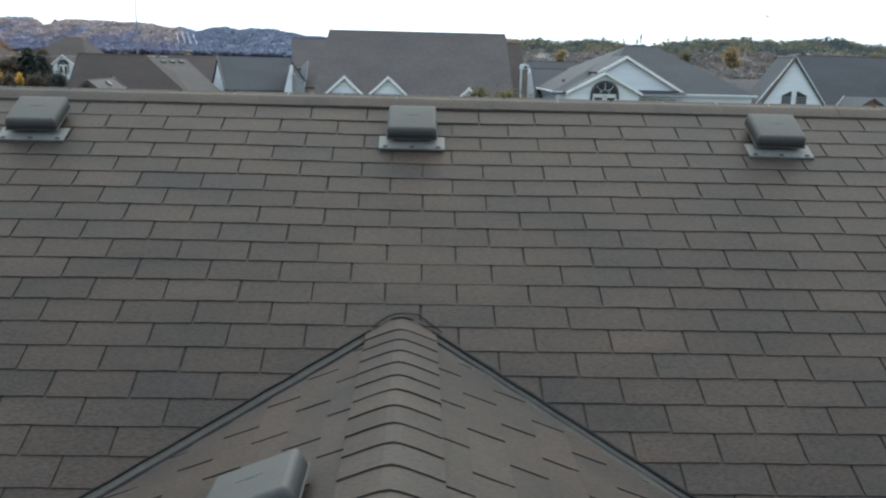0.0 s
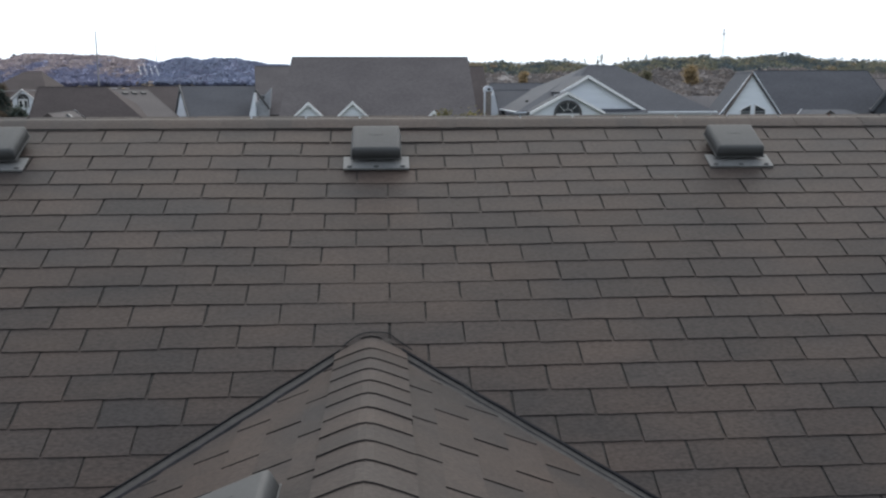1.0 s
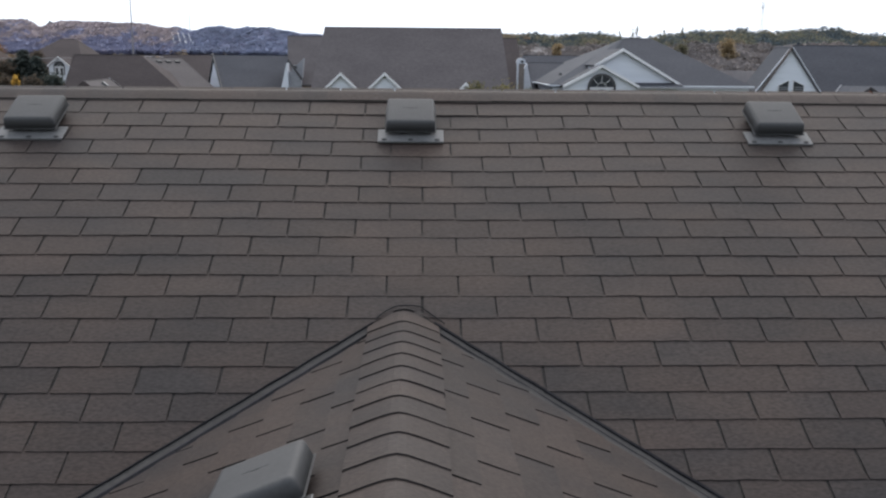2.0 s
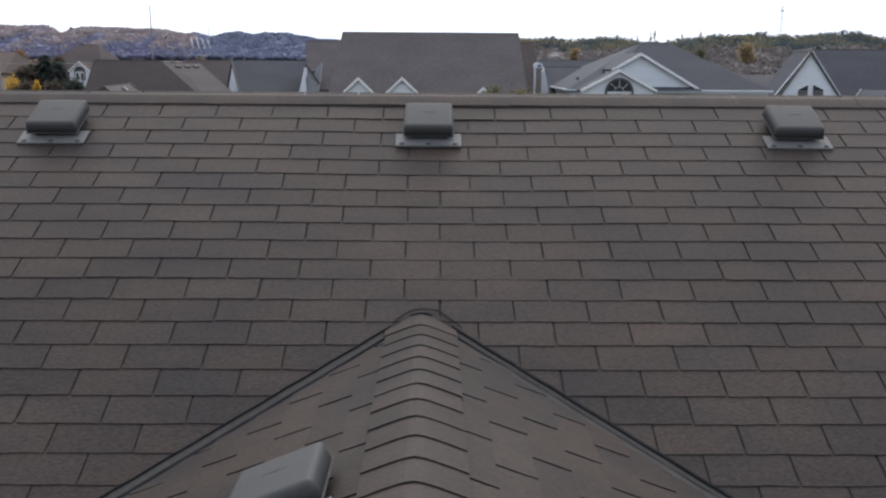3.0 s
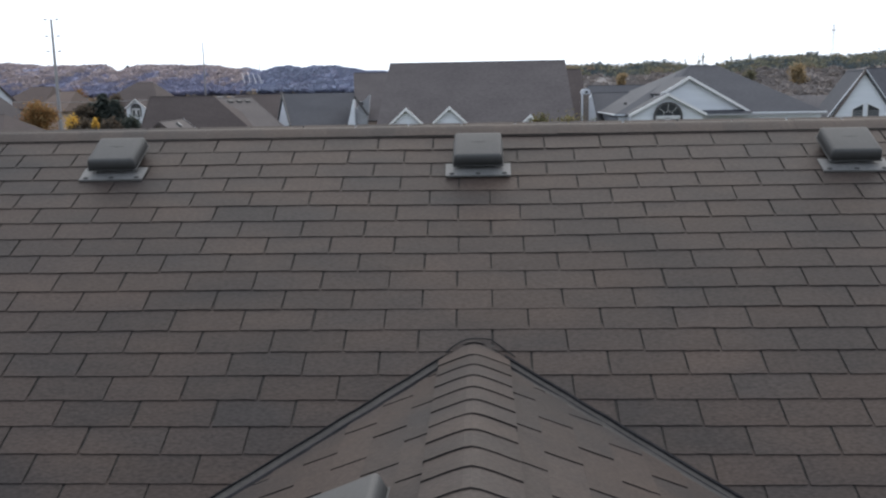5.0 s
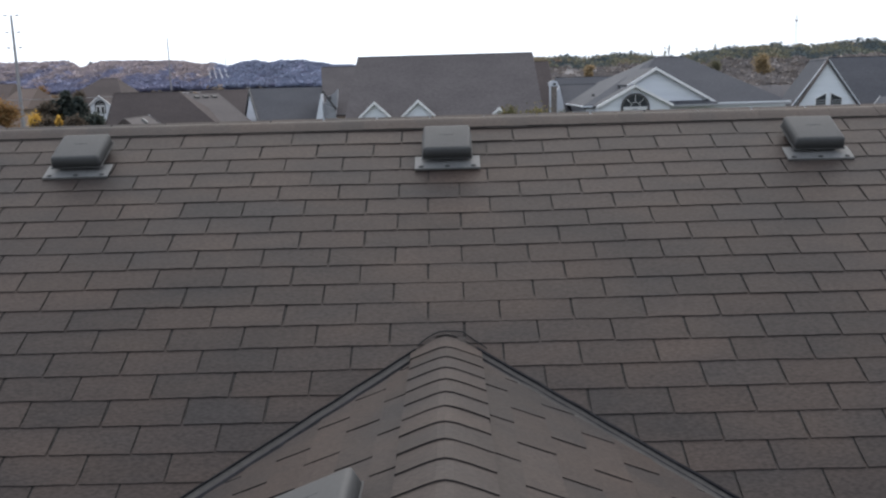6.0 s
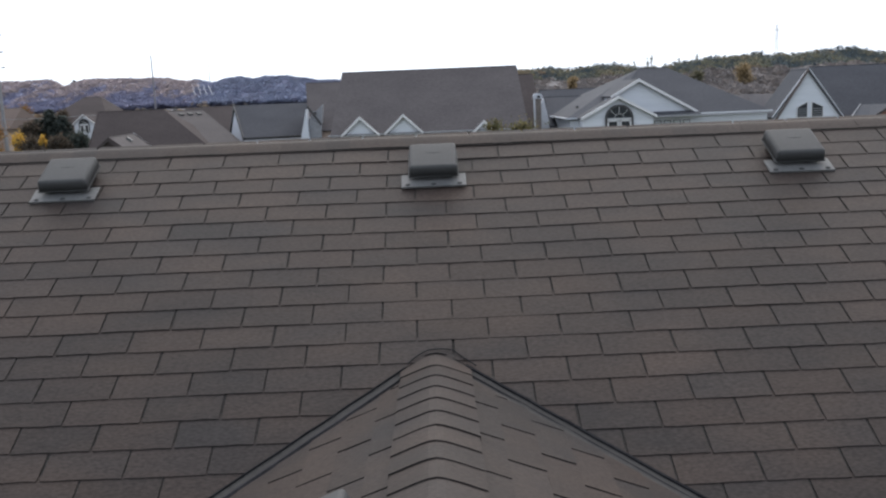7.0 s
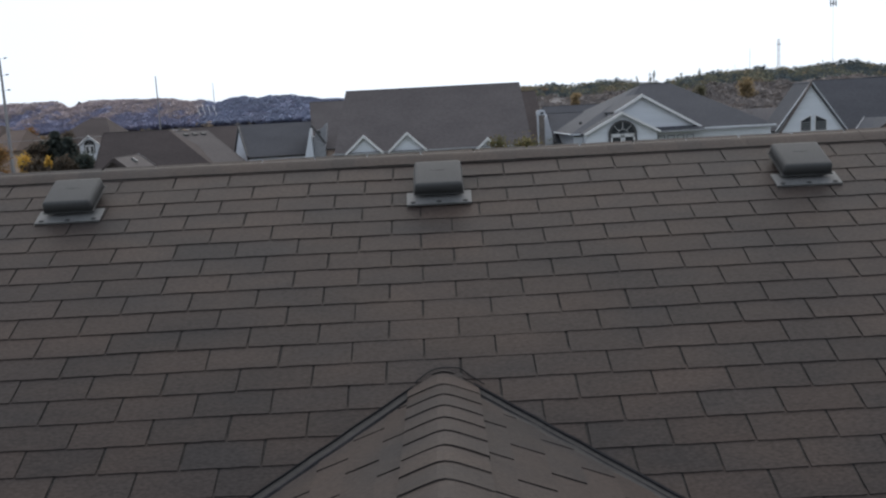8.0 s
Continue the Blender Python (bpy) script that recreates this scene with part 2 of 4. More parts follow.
M_CONIFER = foliage("conifer_needles", (0.044, 0.060, 0.058), (0.058, 0.072, 0.066), (0.074, 0.078, 0.064))
M_YELLOW = foliage("yellow_leaves", (0.46, 0.27, 0.05), (0.54, 0.34, 0.07), (0.38, 0.28, 0.08))
M_ORANGE = foliage("orange_leaves", (0.20, 0.105, 0.042), (0.25, 0.13, 0.048), (0.145, 0.115, 0.055))
M_OLIVE = foliage("green_yellow_leaves", (0.080, 0.084, 0.046), (0.115, 0.108, 0.052), (0.17, 0.135, 0.06))
M_BROWNLEAF = foliage("brown_leaves", (0.062, 0.056, 0.048), (0.082, 0.070, 0.055), (0.11, 0.08, 0.055))
M_PALELEAF = foliage("thin_pale_leaves", (0.24, 0.26, 0.22), (0.32, 0.31, 0.26), (0.22, 0.21, 0.19))
# Leaves of the hillside trees, dulled in colour to show distance haze.
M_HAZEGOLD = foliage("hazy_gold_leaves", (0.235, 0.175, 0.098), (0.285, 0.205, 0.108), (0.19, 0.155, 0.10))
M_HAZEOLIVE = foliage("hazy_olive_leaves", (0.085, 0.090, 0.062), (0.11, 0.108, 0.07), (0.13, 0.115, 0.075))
M_R_RUST = surface("rust_brown_roof", (0.054, 0.043, 0.041), (0.064, 0.051, 0.048), 0.95, 0.5, 7, 0.12, 0.2, 0.02, spec=0.1, stretch=(1, 1, 3))
M_R_PINK = surface("pinkish_brown_roof", (0.084, 0.066, 0.060), (0.096, 0.076, 0.068), 0.95, 0.5, 7, 0.12, 0.2, 0.02, spec=0.1, stretch=(1, 1, 3))


# ---- mesh helpers ----
def mesh_of(name, bm, *mats):
    bmesh.ops.recalc_face_normals(bm, faces=bm.faces[:])
    me = bpy.data.meshes.new(name)
    bm.to_mesh(me)
    bm.free()
    for m in mats:
        me.materials.append(m)
    return me


def part(name, bm, material, parent, label="", m=None):
    ob = new(name, mesh_of(name, bm, *(material if isinstance(material, tuple) else (material,))))
    ob.parent = parent
    if m:
        ob.matrix_basis = m
    return tagged(ob, label)


def thing(name, m, label, category, group="", kind=""):
    ob = new(name)
    ob.empty_display_size = 0.2
    ob.matrix_basis = m
    return tagged(ob, label, category, group, kind)


def box(x0, x1, y0, y1, z0, z1, bm=None, bevel=0.0, seg=1, m=None):
    bm = bm or bmesh.new()
    got = bmesh.ops.create_cube(bm, size=1.0)["verts"]
    place = Matrix.Translation(((x0 + x1) / 2, (y0 + y1) / 2, (z0 + z1) / 2)) @ Matrix.Diagonal((x1 - x0, y1 - y0, z1 - z0, 1))
    bmesh.ops.transform(bm, matrix=(m @ place) if m else place, verts=got)
    if bevel:
        edges = {e for v in got for e in v.link_edges}
        bmesh.ops.bevel(bm, geom=list(edges), offset=bevel, segments=seg, profile=0.5, affect="EDGES")
    return bm


def extrude(points, vec, bm=None):
    """A flat polygon drawn out along vec into a solid."""
    bm = bm or bmesh.new()
    a = [bm.verts.new(p) for p in points]
    b = [bm.verts.new(Vector(p) + Vector(vec)) for p in points]
    n = len(a)
    bm.faces.new(a), bm.faces.new(b[::-1])
    for i in range(n):
        bm.faces.new((a[i], a[(i + 1) % n], b[(i + 1) % n], b[i]))
    return bm


def slab(points, t, bm=None):
    """A sloping slab whose upper face has the given corners, t thick downwards."""
    p = [Vector(q) for q in points]
    nrm = (p[1] - p[0]).cross(p[2] - p[0]).normalized()
    if nrm.z < 0:
        nrm = -nrm
    return extrude(points, -t * nrm, bm)


def beam(a, b, w, h, bm=None, up=(0, 0, 1)):
    """A board from a to b, w wide and h high."""
    a, b = Vector(a), Vector(b)
    d = (b - a).normalized()
    side = d.cross(Vector(up)).normalized()
    top = side.cross(d)
    ring = [a + side * sx * w / 2 + top * sz * h / 2 for sx, sz in ((-1, -1), (1, -1), (1, 1), (-1, 1))]
    return extrude(ring, b - a, bm)


def rod(a, b, r0, r1, sides=8, bm=None):
    bm = bm or bmesh.new()
    a, b = Vector(a), Vector(b)
    q = (b - a).to_track_quat("Z", "Y").to_matrix()
    low, high = [], []
    for i in range(sides):
        w = 2 * math.pi * i / sides
        v = q @ Vector((math.cos(w), math.sin(w), 0))
        low.append(bm.verts.new(a + v * r0)), high.append(bm.verts.new(b + v * r1))
    for i in range(sides):
        j = (i + 1) % sides
        bm.faces.new((low[i], low[j], high[j], high[i]))
    bm.faces.new(low[::-1]), bm.faces.new(high)
    return bm


# ---- ground, one sheet out to the horizon, rising to the hills ----
def ramp(v, a, b):
    t = min(1.0, max(0.0, (v - a) / (b - a)))
    return t * t * (3 - 2 * t)


def along(v, xs, ys):
    return float(np.interp(v, xs, ys))


FAR_LINE = ((-1.2, -0.55, -0.54, -0.52, -0.49, -0.46, -0.43, -0.42, -0.411, -0.402, -0.39, -0.373, -0.34, -0.316, -0.294, -0.274, -0.263, -0.245, -0.229, -0.217, -0.201, -0.185, -0.161, -0.127, -0.05, 0.5, 1.2),
            (0.030, 0.0408, 0.0425, 0.0397, 0.0378, 0.0374, 0.0388, 0.0352, 0.0296, 0.0335, 0.0360, 0.0374, 0.0359, 0.0353, 0.0343, 0.030, 0.0318, 0.0278, 0.0313, 0.0336, 0.030, 0.0326, 0.0314, 0.0256, 0.025, 0.024, 0.02))
NEAR_LINE = ((0.02, 0.07, 0.098, 0.111, 0.134, 0.151, 0.175, 0.2, 0.223, 0.255, 0.278, 0.309, 0.343, 0.364, 0.378, 0.389, 0.4, 0.423, 0.45, 0.475, 0.5, 0.6, 1.2),
             (0.0, 0.018, 0.0305, 0.0297, 0.0322, 0.027, 0.0315, 0.0318, 0.029, 0.0262, 0.0315, 0.0352, 0.036, 0.0378, 0.034, 0.0375, 0.0335, 0.037, 0.0385, 0.0393, 0.033, 0.030, 0.025))


def land(x, y):
    """Height of the ground."""
    h = GROUND
    r = x / max(y + 3.75, 1.0)
    if y > 120:
        h += 9.0 * ramp(y, 900, 1150)
        h += (along(r, *FAR_LINE) * 1450 - 6.3 - 9.0 - GROUND) * ramp(y, 1150, 1450)
        near = max(0.0, along(r, *NEAR_LINE) * 500 - 8.2 - GROUND)
        h = max(h, GROUND + near * ramp(y, 230, 490))
    return h


def build_ground():
    rows = [-400, -120, -40, -10, 20, 50, 80, 120, 170, 230, 270, 310, 350, 390, 430, 470, 500, 560, 700, 850, 950, 1050, 1150, 1200, 1250, 1300, 1350, 1400, 1450, 1600, 2200, 3500]
    verts, faces = [], []
    n = 49
    for y in rows:
        w = max(420.0, 1.15 * abs(y) + 150)
        for i in range(n):
            x = w * (2 * i / (n - 1) - 1)
            verts.append((x, y, land(x, y)))
    for j in range(len(rows) - 1):
        for i in range(n - 1):
            a = j * n + i
            faces.append((a, a + 1, a + n + 1, a + n))
    me = bpy.data.meshes.new("ground")
    me.from_pydata(verts, [], faces)
    me.materials.append(M_LAWN), me.materials.append(M_LITTER)
    me.polygons.foreach_set("material_index", [int(rows[k // (n - 1)] >= 170) for k in range(len(faces))])
    tagged(new("ground", me), "autumn lawns and fields rising to wooded hills", "ground", kind="structure")


build_ground()


# ---- own house: walls and roof decks ----
def on_main(x, s, h=0.0):
    """A point of the main roof: x along the ridge, s up the slope, h off the deck."""
    h -= 0.007
    return Vector((x, s * COS_P - h * SIN_P, s * SIN_P + h * COS_P))


def main_pose(x, s, h=0.0, turn=0.0):
    return Matrix.Translation(on_main(x, s, h)) @ pose(0, 0, 0, math.degrees(PITCH)) @ pose(0, 0, 0, 0, 0, turn)


def on_gable(side, y, d, h=0.0):
    """A point of the cross gable: side -1 or 1, y along its ridge, d down the slope."""
    c, s = math.cos(GABLE), math.sin(GABLE)
    return Vector((GX + side * (d * c + h * s), y, GZ - d * s + h * c))


def gable_pose(side, y, d, h=0.0):
    """Local x runs along the ridge, local y up the slope."""
    c, s = math.cos(GABLE), math.sin(GABLE)
    up = Vector((-side * c, 0, s))
    nrm = Vector((side * s, 0, c))
    along_ridge = up.cross(nrm)
    m = Matrix((along_ridge, up, nrm)).transposed().to_4x4()
    m.translation = on_gable(side, y, d, h)
    return m


def sag(x, s):
    """The deck dips a few millimetres round the middle of the slope."""
    return (0.003 - 0.011 * math.exp(-(((x - 0.1) / 0.75) ** 2))) * ramp(s, -0.1, 0.6) * (1 - ramp(s, 1.5, 1.9))


EAVE_Y, EAVE_Z = EAVE_S * COS_P, EAVE_S * SIN_P
BACK_Y = 2 * RIDGE_Y - EAVE_Y

main_roof = thing("main_roof", Matrix(), "weathered grey-brown asphalt shingle roof with a long level ridge", "roof", kind="structure")
deck = bmesh.new()
xs = [-HALF + 2 * HALF * i / 44 for i in range(45)]
ss = [EAVE_S + (RIDGE_S - EAVE_S) * i / 16 for i in range(17)]
grid = [[deck.verts.new(on_main(x, s, sag(x, s) - 0.001)) for s in ss] for x in xs]
for i in range(44):
    for j in range(16):
        deck.faces.new((grid[i][j], grid[i + 1][j], grid[i + 1][j + 1], grid[i][j + 1]))
rim = [on_main(-HALF, EAVE_S, -0.03), on_main(HALF, EAVE_S, -0.03), on_main(HALF, RIDGE_S, -0.03), on_main(-HALF, RIDGE_S, -0.03)]
slab(rim, 0.12, deck)
part("deck", deck, M_DECK, main_roof, "dark underlay below the shingles")
part("rear_slope", slab([(-HALF, RIDGE_Y, RIDGE_Z), (HALF, RIDGE_Y, RIDGE_Z), (HALF, BACK_Y, EAVE_Z), (-HALF, BACK_Y, EAVE_Z)], 0.12), M_TAB, main_roof)
part("fascia", box(-HALF, HALF, EAVE_Y - 0.03, EAVE_Y - 0.005, EAVE_Z - 0.22, EAVE_Z - 0.02), M_TRIM, main_roof)

body = bmesh.new()
for x in (-HALF + 0.3, HALF - 0.3):
    for y, z in ((EAVE_Y + 0.4, GROUND), (BACK_Y - 0.4, GROUND), (EAVE_Y + 0.4, EAVE_Z), (BACK_Y - 0.4, EAVE_Z), (RIDGE_Y, RIDGE_Z - 0.3)):
        body.verts.new((x, y, z))
bmesh.ops.convex_hull(body, input=body.verts[:])
tagged(new("wall_main", mesh_of("wall_main", body, M_BRICK)), "brick walls under the main roof", "wall", kind="structure")

GW = (GZ - EAVE_Z) / TAN_G       # half width of the cross gable
gable_roof = thing("gable_roof", Matrix(), "small shingled cross gable with rounded ridge caps", "roof", kind="structure")
for side in (-1, 1):
    d_end = GW / math.cos(GABLE)
    y_end = EAVE_Z / TAN_P
    pts = [on_gable(side, GZ / TAN_P, 0, -0.001), on_gable(side, GEND, 0, -0.001), on_gable(side, GEND, d_end, -0.001), on_gable(side, y_end, d_end, -0.001)]
    part("deck", slab(pts, 0.1), M_DECK, gable_roof)
body = bmesh.new()
for y in (GEND + 0.3, EAVE_Y + 0.2):
    for x, z in ((GX - GW + 0.3, GROUND), (GX + GW - 0.3, GROUND), (GX - GW + 0.3, EAVE_Z - 0.1), (GX + GW - 0.3, EAVE_Z - 0.1), (GX, GZ - 0.3)):
        body.verts.new((x, y, z))
bmesh.ops.convex_hull(body, input=body.verts[:])
tagged(new("wall_gable", mesh_of("wall_gable", body, M_BRICK)), "brick walls under the cross gable", "wall", kind="structure")

# metal valleys, folded along the meeting line of the two roofs
K_VALLEY = TAN_G / SIN_P         # fall of the valley along the main slope


def valley_y(dx):
    """Where the two roofs meet, dx to the side of the small ridge."""
    return (GZ - dx * TAN_G + 0.007 / COS_P) / TAN_P


CUT_S = 0.088                    # where the main shingles stop short of the valley
for side in (-1, 1):
    bm = bmesh.new()
    a0, b0 = 0.06, GW
    def valley(dx, off, h):
        s = (valley_y(dx) - 0.007 * SIN_P) / COS_P
        return on_main(GX + side * dx, s + off, h)
    rows = []
    for i in range(25):
        dx = a0 + (b0 - a0) * i / 24
        w = 0.002 * math.sin(i * 2.1)
        p = valley(dx, 0.088, 0.0022)
        q = valley(dx, 0.045 + w, 0.003)
        v = valley(dx, 0.002, 0.003)
        d = dx / math.cos(GABLE)
        u = on_gable(side, valley_y(dx) - 0.14, d, 0.0022)
        rows.append([bm.verts.new(t) for t in (p, q, v, u)])
    for i in range(24):
        for j in range(3):
            bm.faces.new((rows[i][j], rows[i][j + 1], rows[i + 1][j + 1], rows[i + 1][j]))
    part("valley_flashing", bm, M_FLASH, gable_roof, "blue-grey folded metal valley strip")
    fat = 1.7 if side > 0 else 0.7
    # k 0: tar along the cut; k 1: dark strip painting the fold's shadow.
    for k in range(2):
        bead = bmesh.new()
        last = None
        for i in range(61):
            start = 0.135 if k == 0 else 0.115
            dx = start + (b0 - start) * i / 60
            w = 0.0015 * math.sin(i * 1.7) + 0.001 * math.sin(i * 4.1)
            g = min(1.0, 0.25 + i / 7)
            if k == 0:
                edge = [on_main(GX + side * dx, CUT_S - K_VALLEY * dx + o + w, hh) for o, hh in ((0.004, 0.004), (0.003, 0.0112), (-0.005 * fat, 0.0105), (-0.007 * fat, 0.004))]
            else:
                yv = valley_y(dx)
                edge = [on_gable(side, yv - o * g + w, dx / math.cos(GABLE), hh) for o, hh in ((-0.054, 0.003), (-0.050, 0.0085), (0.010 if side < 0 else -0.014, 0.0145), (0.016 if side < 0 else -0.008, 0.004))]
            ring = [bead.verts.new(q) for q in edge]
            if last:
                for j in range(4):
                    bead.faces.new((last[j], last[(j + 1) % 4], ring[(j + 1) % 4], ring[j]))
            last = ring
        part("dark_valley_line", bead, M_FOLDSHADE if k else M_SEAL, gable_roof, "dark line along the valley, tar and painted fold shade")

# ---- roof vents ----
def roof_vent(name, m, label, right=0.187):
    """Square plastic vent: origin at the middle of its flange's lower edge, y up the slope."""
    v = thing(name, m, label, "roof vent", "roof vents")
    fl = box(-0.187, right, 0.0, 0.125, 0.006, 0.013, bevel=0.003)
    box(-0.187, right, -0.003, 0.004, 0.002, 0.013, fl)
    part("flange", fl, M_VENTFL, v, "pale grey plastic nailing flange")
    # Throat is coloured darker than the hood to deepen the recess's shade.
    part("throat", box(-0.112, 0.112, 0.09, 0.30, 0.004, 0.06), M_VENTDK, v, "recessed throat, dark colour adding to its shade")
    hood = bmesh.new()
    got = bmesh.ops.create_cube(hood, size=1.0)["verts"]
    for q in got:
        wide = 0.142 if q.co.z < 0 else 0.136
        q.co = Vector((q.co.x * 2 * wide, 0.19 + q.co.y * 2 * (wide - 0.006), 0.040 if q.co.z < 0 else 0.107))
    up = [e for e in hood.edges if not all(w.co.z < 0.05 for w in e.verts)]
    bmesh.ops.bevel(hood, geom=up, offset=0.021, segments=4, profile=0.6, affect="EDGES")
    part("hood", hood, M_VENT, v, "domed grey plastic hood").data.shade_smooth()
    part("skirt", box(-0.1455, 0.1455, 0.052, 0.328, 0.036, 0.043, bevel=0.003, seg=2), M_VENT, v)
    badge = box(-0.042, 0.042, 0.206, 0.210, 0.106, 0.1078, bevel=0.0008)
    box(-0.012, 0.012, 0.202, 0.2055, 0.106, 0.1078, badge)
    part("embossed_mark", badge, M_VENTDK, v)
    for x in (-0.15, 0.0, right - 0.037):
        dab = bmesh.new()
        bmesh.ops.create_uvsphere(dab, u_segments=8, v_segments=5, radius=1.0)
        bmesh.ops.scale(dab, vec=(0.017, 0.012, 0.006), verts=dab.verts[:])
        part("sealant_dab", dab, M_VENTDK, v, "", Matrix.Translation((x, 0.016, 0.013)))
    return v


vent = roof_vent("roof_vent", main_pose(-0.062, 1.410, 0.006), "grey plastic roof vent fixed near the ridge")
copy_thing(vent, main_pose(-2.197, 1.415, 0.008, 0.6))
copy_thing(vent, main_pose(2.056, 1.404, 0.008, -0.4))
c, s = math.cos(GABLE), math.sin(GABLE)
tilt = Matrix((Vector((c, 0, s)), Vector((0, 1, 0)), Vector((-s, 0, c)))).transposed().to_4x4()
tilt.translation = on_gable(-1, -1.60, (0.435 + GX) / c + 0.012, 0.008)
roof_vent("roof_vent", tilt, "grey plastic roof vent on the side of the cross gable", 0.150)


# ---- neighbouring houses ----
def house(name, label, x, y, yaw, ridge, eave, half_depth, roof_mat, wall_mat, hip=(0.0, 0.0), over=0.35, gutter=True, trim=None, rake=0.17, hip_mat=None):
    """A house with its ridge along local x from ridge[0] to ridge[1] at world height ridge[2]; hip: how far each end slopes out."""
    h = thing(name, pose(x, y, GROUND, 0, 0, yaw), label, "house")
    x0, x1, rz = ridge[0], ridge[1], ridge[2] - GROUND
    edge_mat = trim or M_TRIM
    ez, e0, e1, d = eave - GROUND, ridge[0] - hip[0], ridge[1] + hip[1], half_depth
    wall = bmesh.new()
    for ex in (e0 + over, e1 - over):
        for ey in (-d + over, d - over):
            wall.verts.new((ex, ey, 0)), wall.verts.new((ex, ey, ez))
    lower = 0.16 + over * (rz - ez) / d * 0.2
    wall.verts.new((x0 + over, 0, rz - lower)), wall.verts.new((x1 - over, 0, rz - lower))
    bmesh.ops.convex_hull(wall, input=wall.verts[:])
    part("wall", wall, wall_mat, h)
    for sy in (-1, 1):
        part("roof_slope", slab([(x0, 0, rz), (x1, 0, rz), (e1, sy * d, ez), (e0, sy * d, ez)], 0.14), roof_mat, h)
        if gutter:
            part("gutter", box(e0, e1, *sorted((sy * d, sy * (d + 0.08))), ez - 0.065, ez + 0.0), edge_mat, h)
    for k, (rx, ex) in enumerate(((x0, e0), (x1, e1))):
        if hip[k]:
            part("roof_slope", slab([(rx, 0, rz), (ex, -d, ez), (ex, d, ez)], 0.14), hip_mat or roof_mat, h)
            part("gutter", box(*sorted((ex, ex + (0.1 if k else -0.1))), -d, d, ez - 0.065, ez + 0.0), edge_mat, h)
        else:
            o = 0.012 if k else -0.012
            for sy in (-1, 1):
                part("rake_board", beam((rx + o, 0, rz - 0.08), (ex + o, sy * d, ez - 0.08), 0.04, rake if sy < 0 else 0.12), edge_mat, h)
    part("ridge_cap", beam((x0, 0, rz + 0.002), (x1, 0, rz + 0.002), 0.05, 0.03), roof_mat, h)
    return h


def front_gable(h, cx, yf, apex, base, half, back, roof_mat, wall_mat, trim=None, over=0.15, board=0.17, left=1.0):
    """A gable that faces local -y: wall, two slopes and rake boards. Heights are the world's."""
    az, bz = apex - GROUND, base - GROUND
    low = bz - 1.6
    k = (az - bz) / half
    lx, lz = cx - half * 0.93 * left, bz + (1 - 0.93 * left) * k * half - 0.1
    wall = [(lx, yf + over, low), (cx + half * 0.93, yf + over, low), (cx + half * 0.93, yf + over, bz + 0.07 * k * half - 0.1), (cx, yf + over, az - 0.14), (lx, yf + over, lz)]
    part("gable_wall", extrude(wall, (0, back - yf - over, 0)), wall_mat, h)
    for s in (-1, 1):
        f = left if s < 0 else 1.0
        ex, ez = cx + s * half * f, az - (az - bz) * f
        part("roof_slope", slab([(cx, yf, az), (ex, yf, ez), (ex, back, ez), (cx, back, az)], 0.1), roof_mat, h)
        part("rake_board", extrude([(cx, yf - 0.03, az + 0.01), (ex, yf - 0.03, ez + 0.01), (ex, yf - 0.03, ez - board), (cx, yf - 0.03, az - board * 1.1)], (0, 0.05, 0)), trim or M_TRIM, h)


def window(h, x0, x1, z0, z1, y, frame_mat=None, t=0.07):
    fr = bmesh.new()
    for a, b, c0, c1 in ((x0, x1, z0, z0 + t), (x0, x1, z1 - t, z1), (x0, x0 + t, z0 + t, z1 - t), (x1 - t, x1, z0 + t, z1 - t)):
        box(a, b, y - 0.05, y + 0.03, c0 - GROUND, c1 - GROUND, fr)
    w = part("window", fr, frame_mat or M_TRIM, h)
    part("pane", box(x0 + t * 0.9, x1 - t * 0.9, y - 0.012, y + 0.012, z0 + t * 0.9 - GROUND, z1 - t * 0.9 - GROUND), M_GLASS, w)
    return w


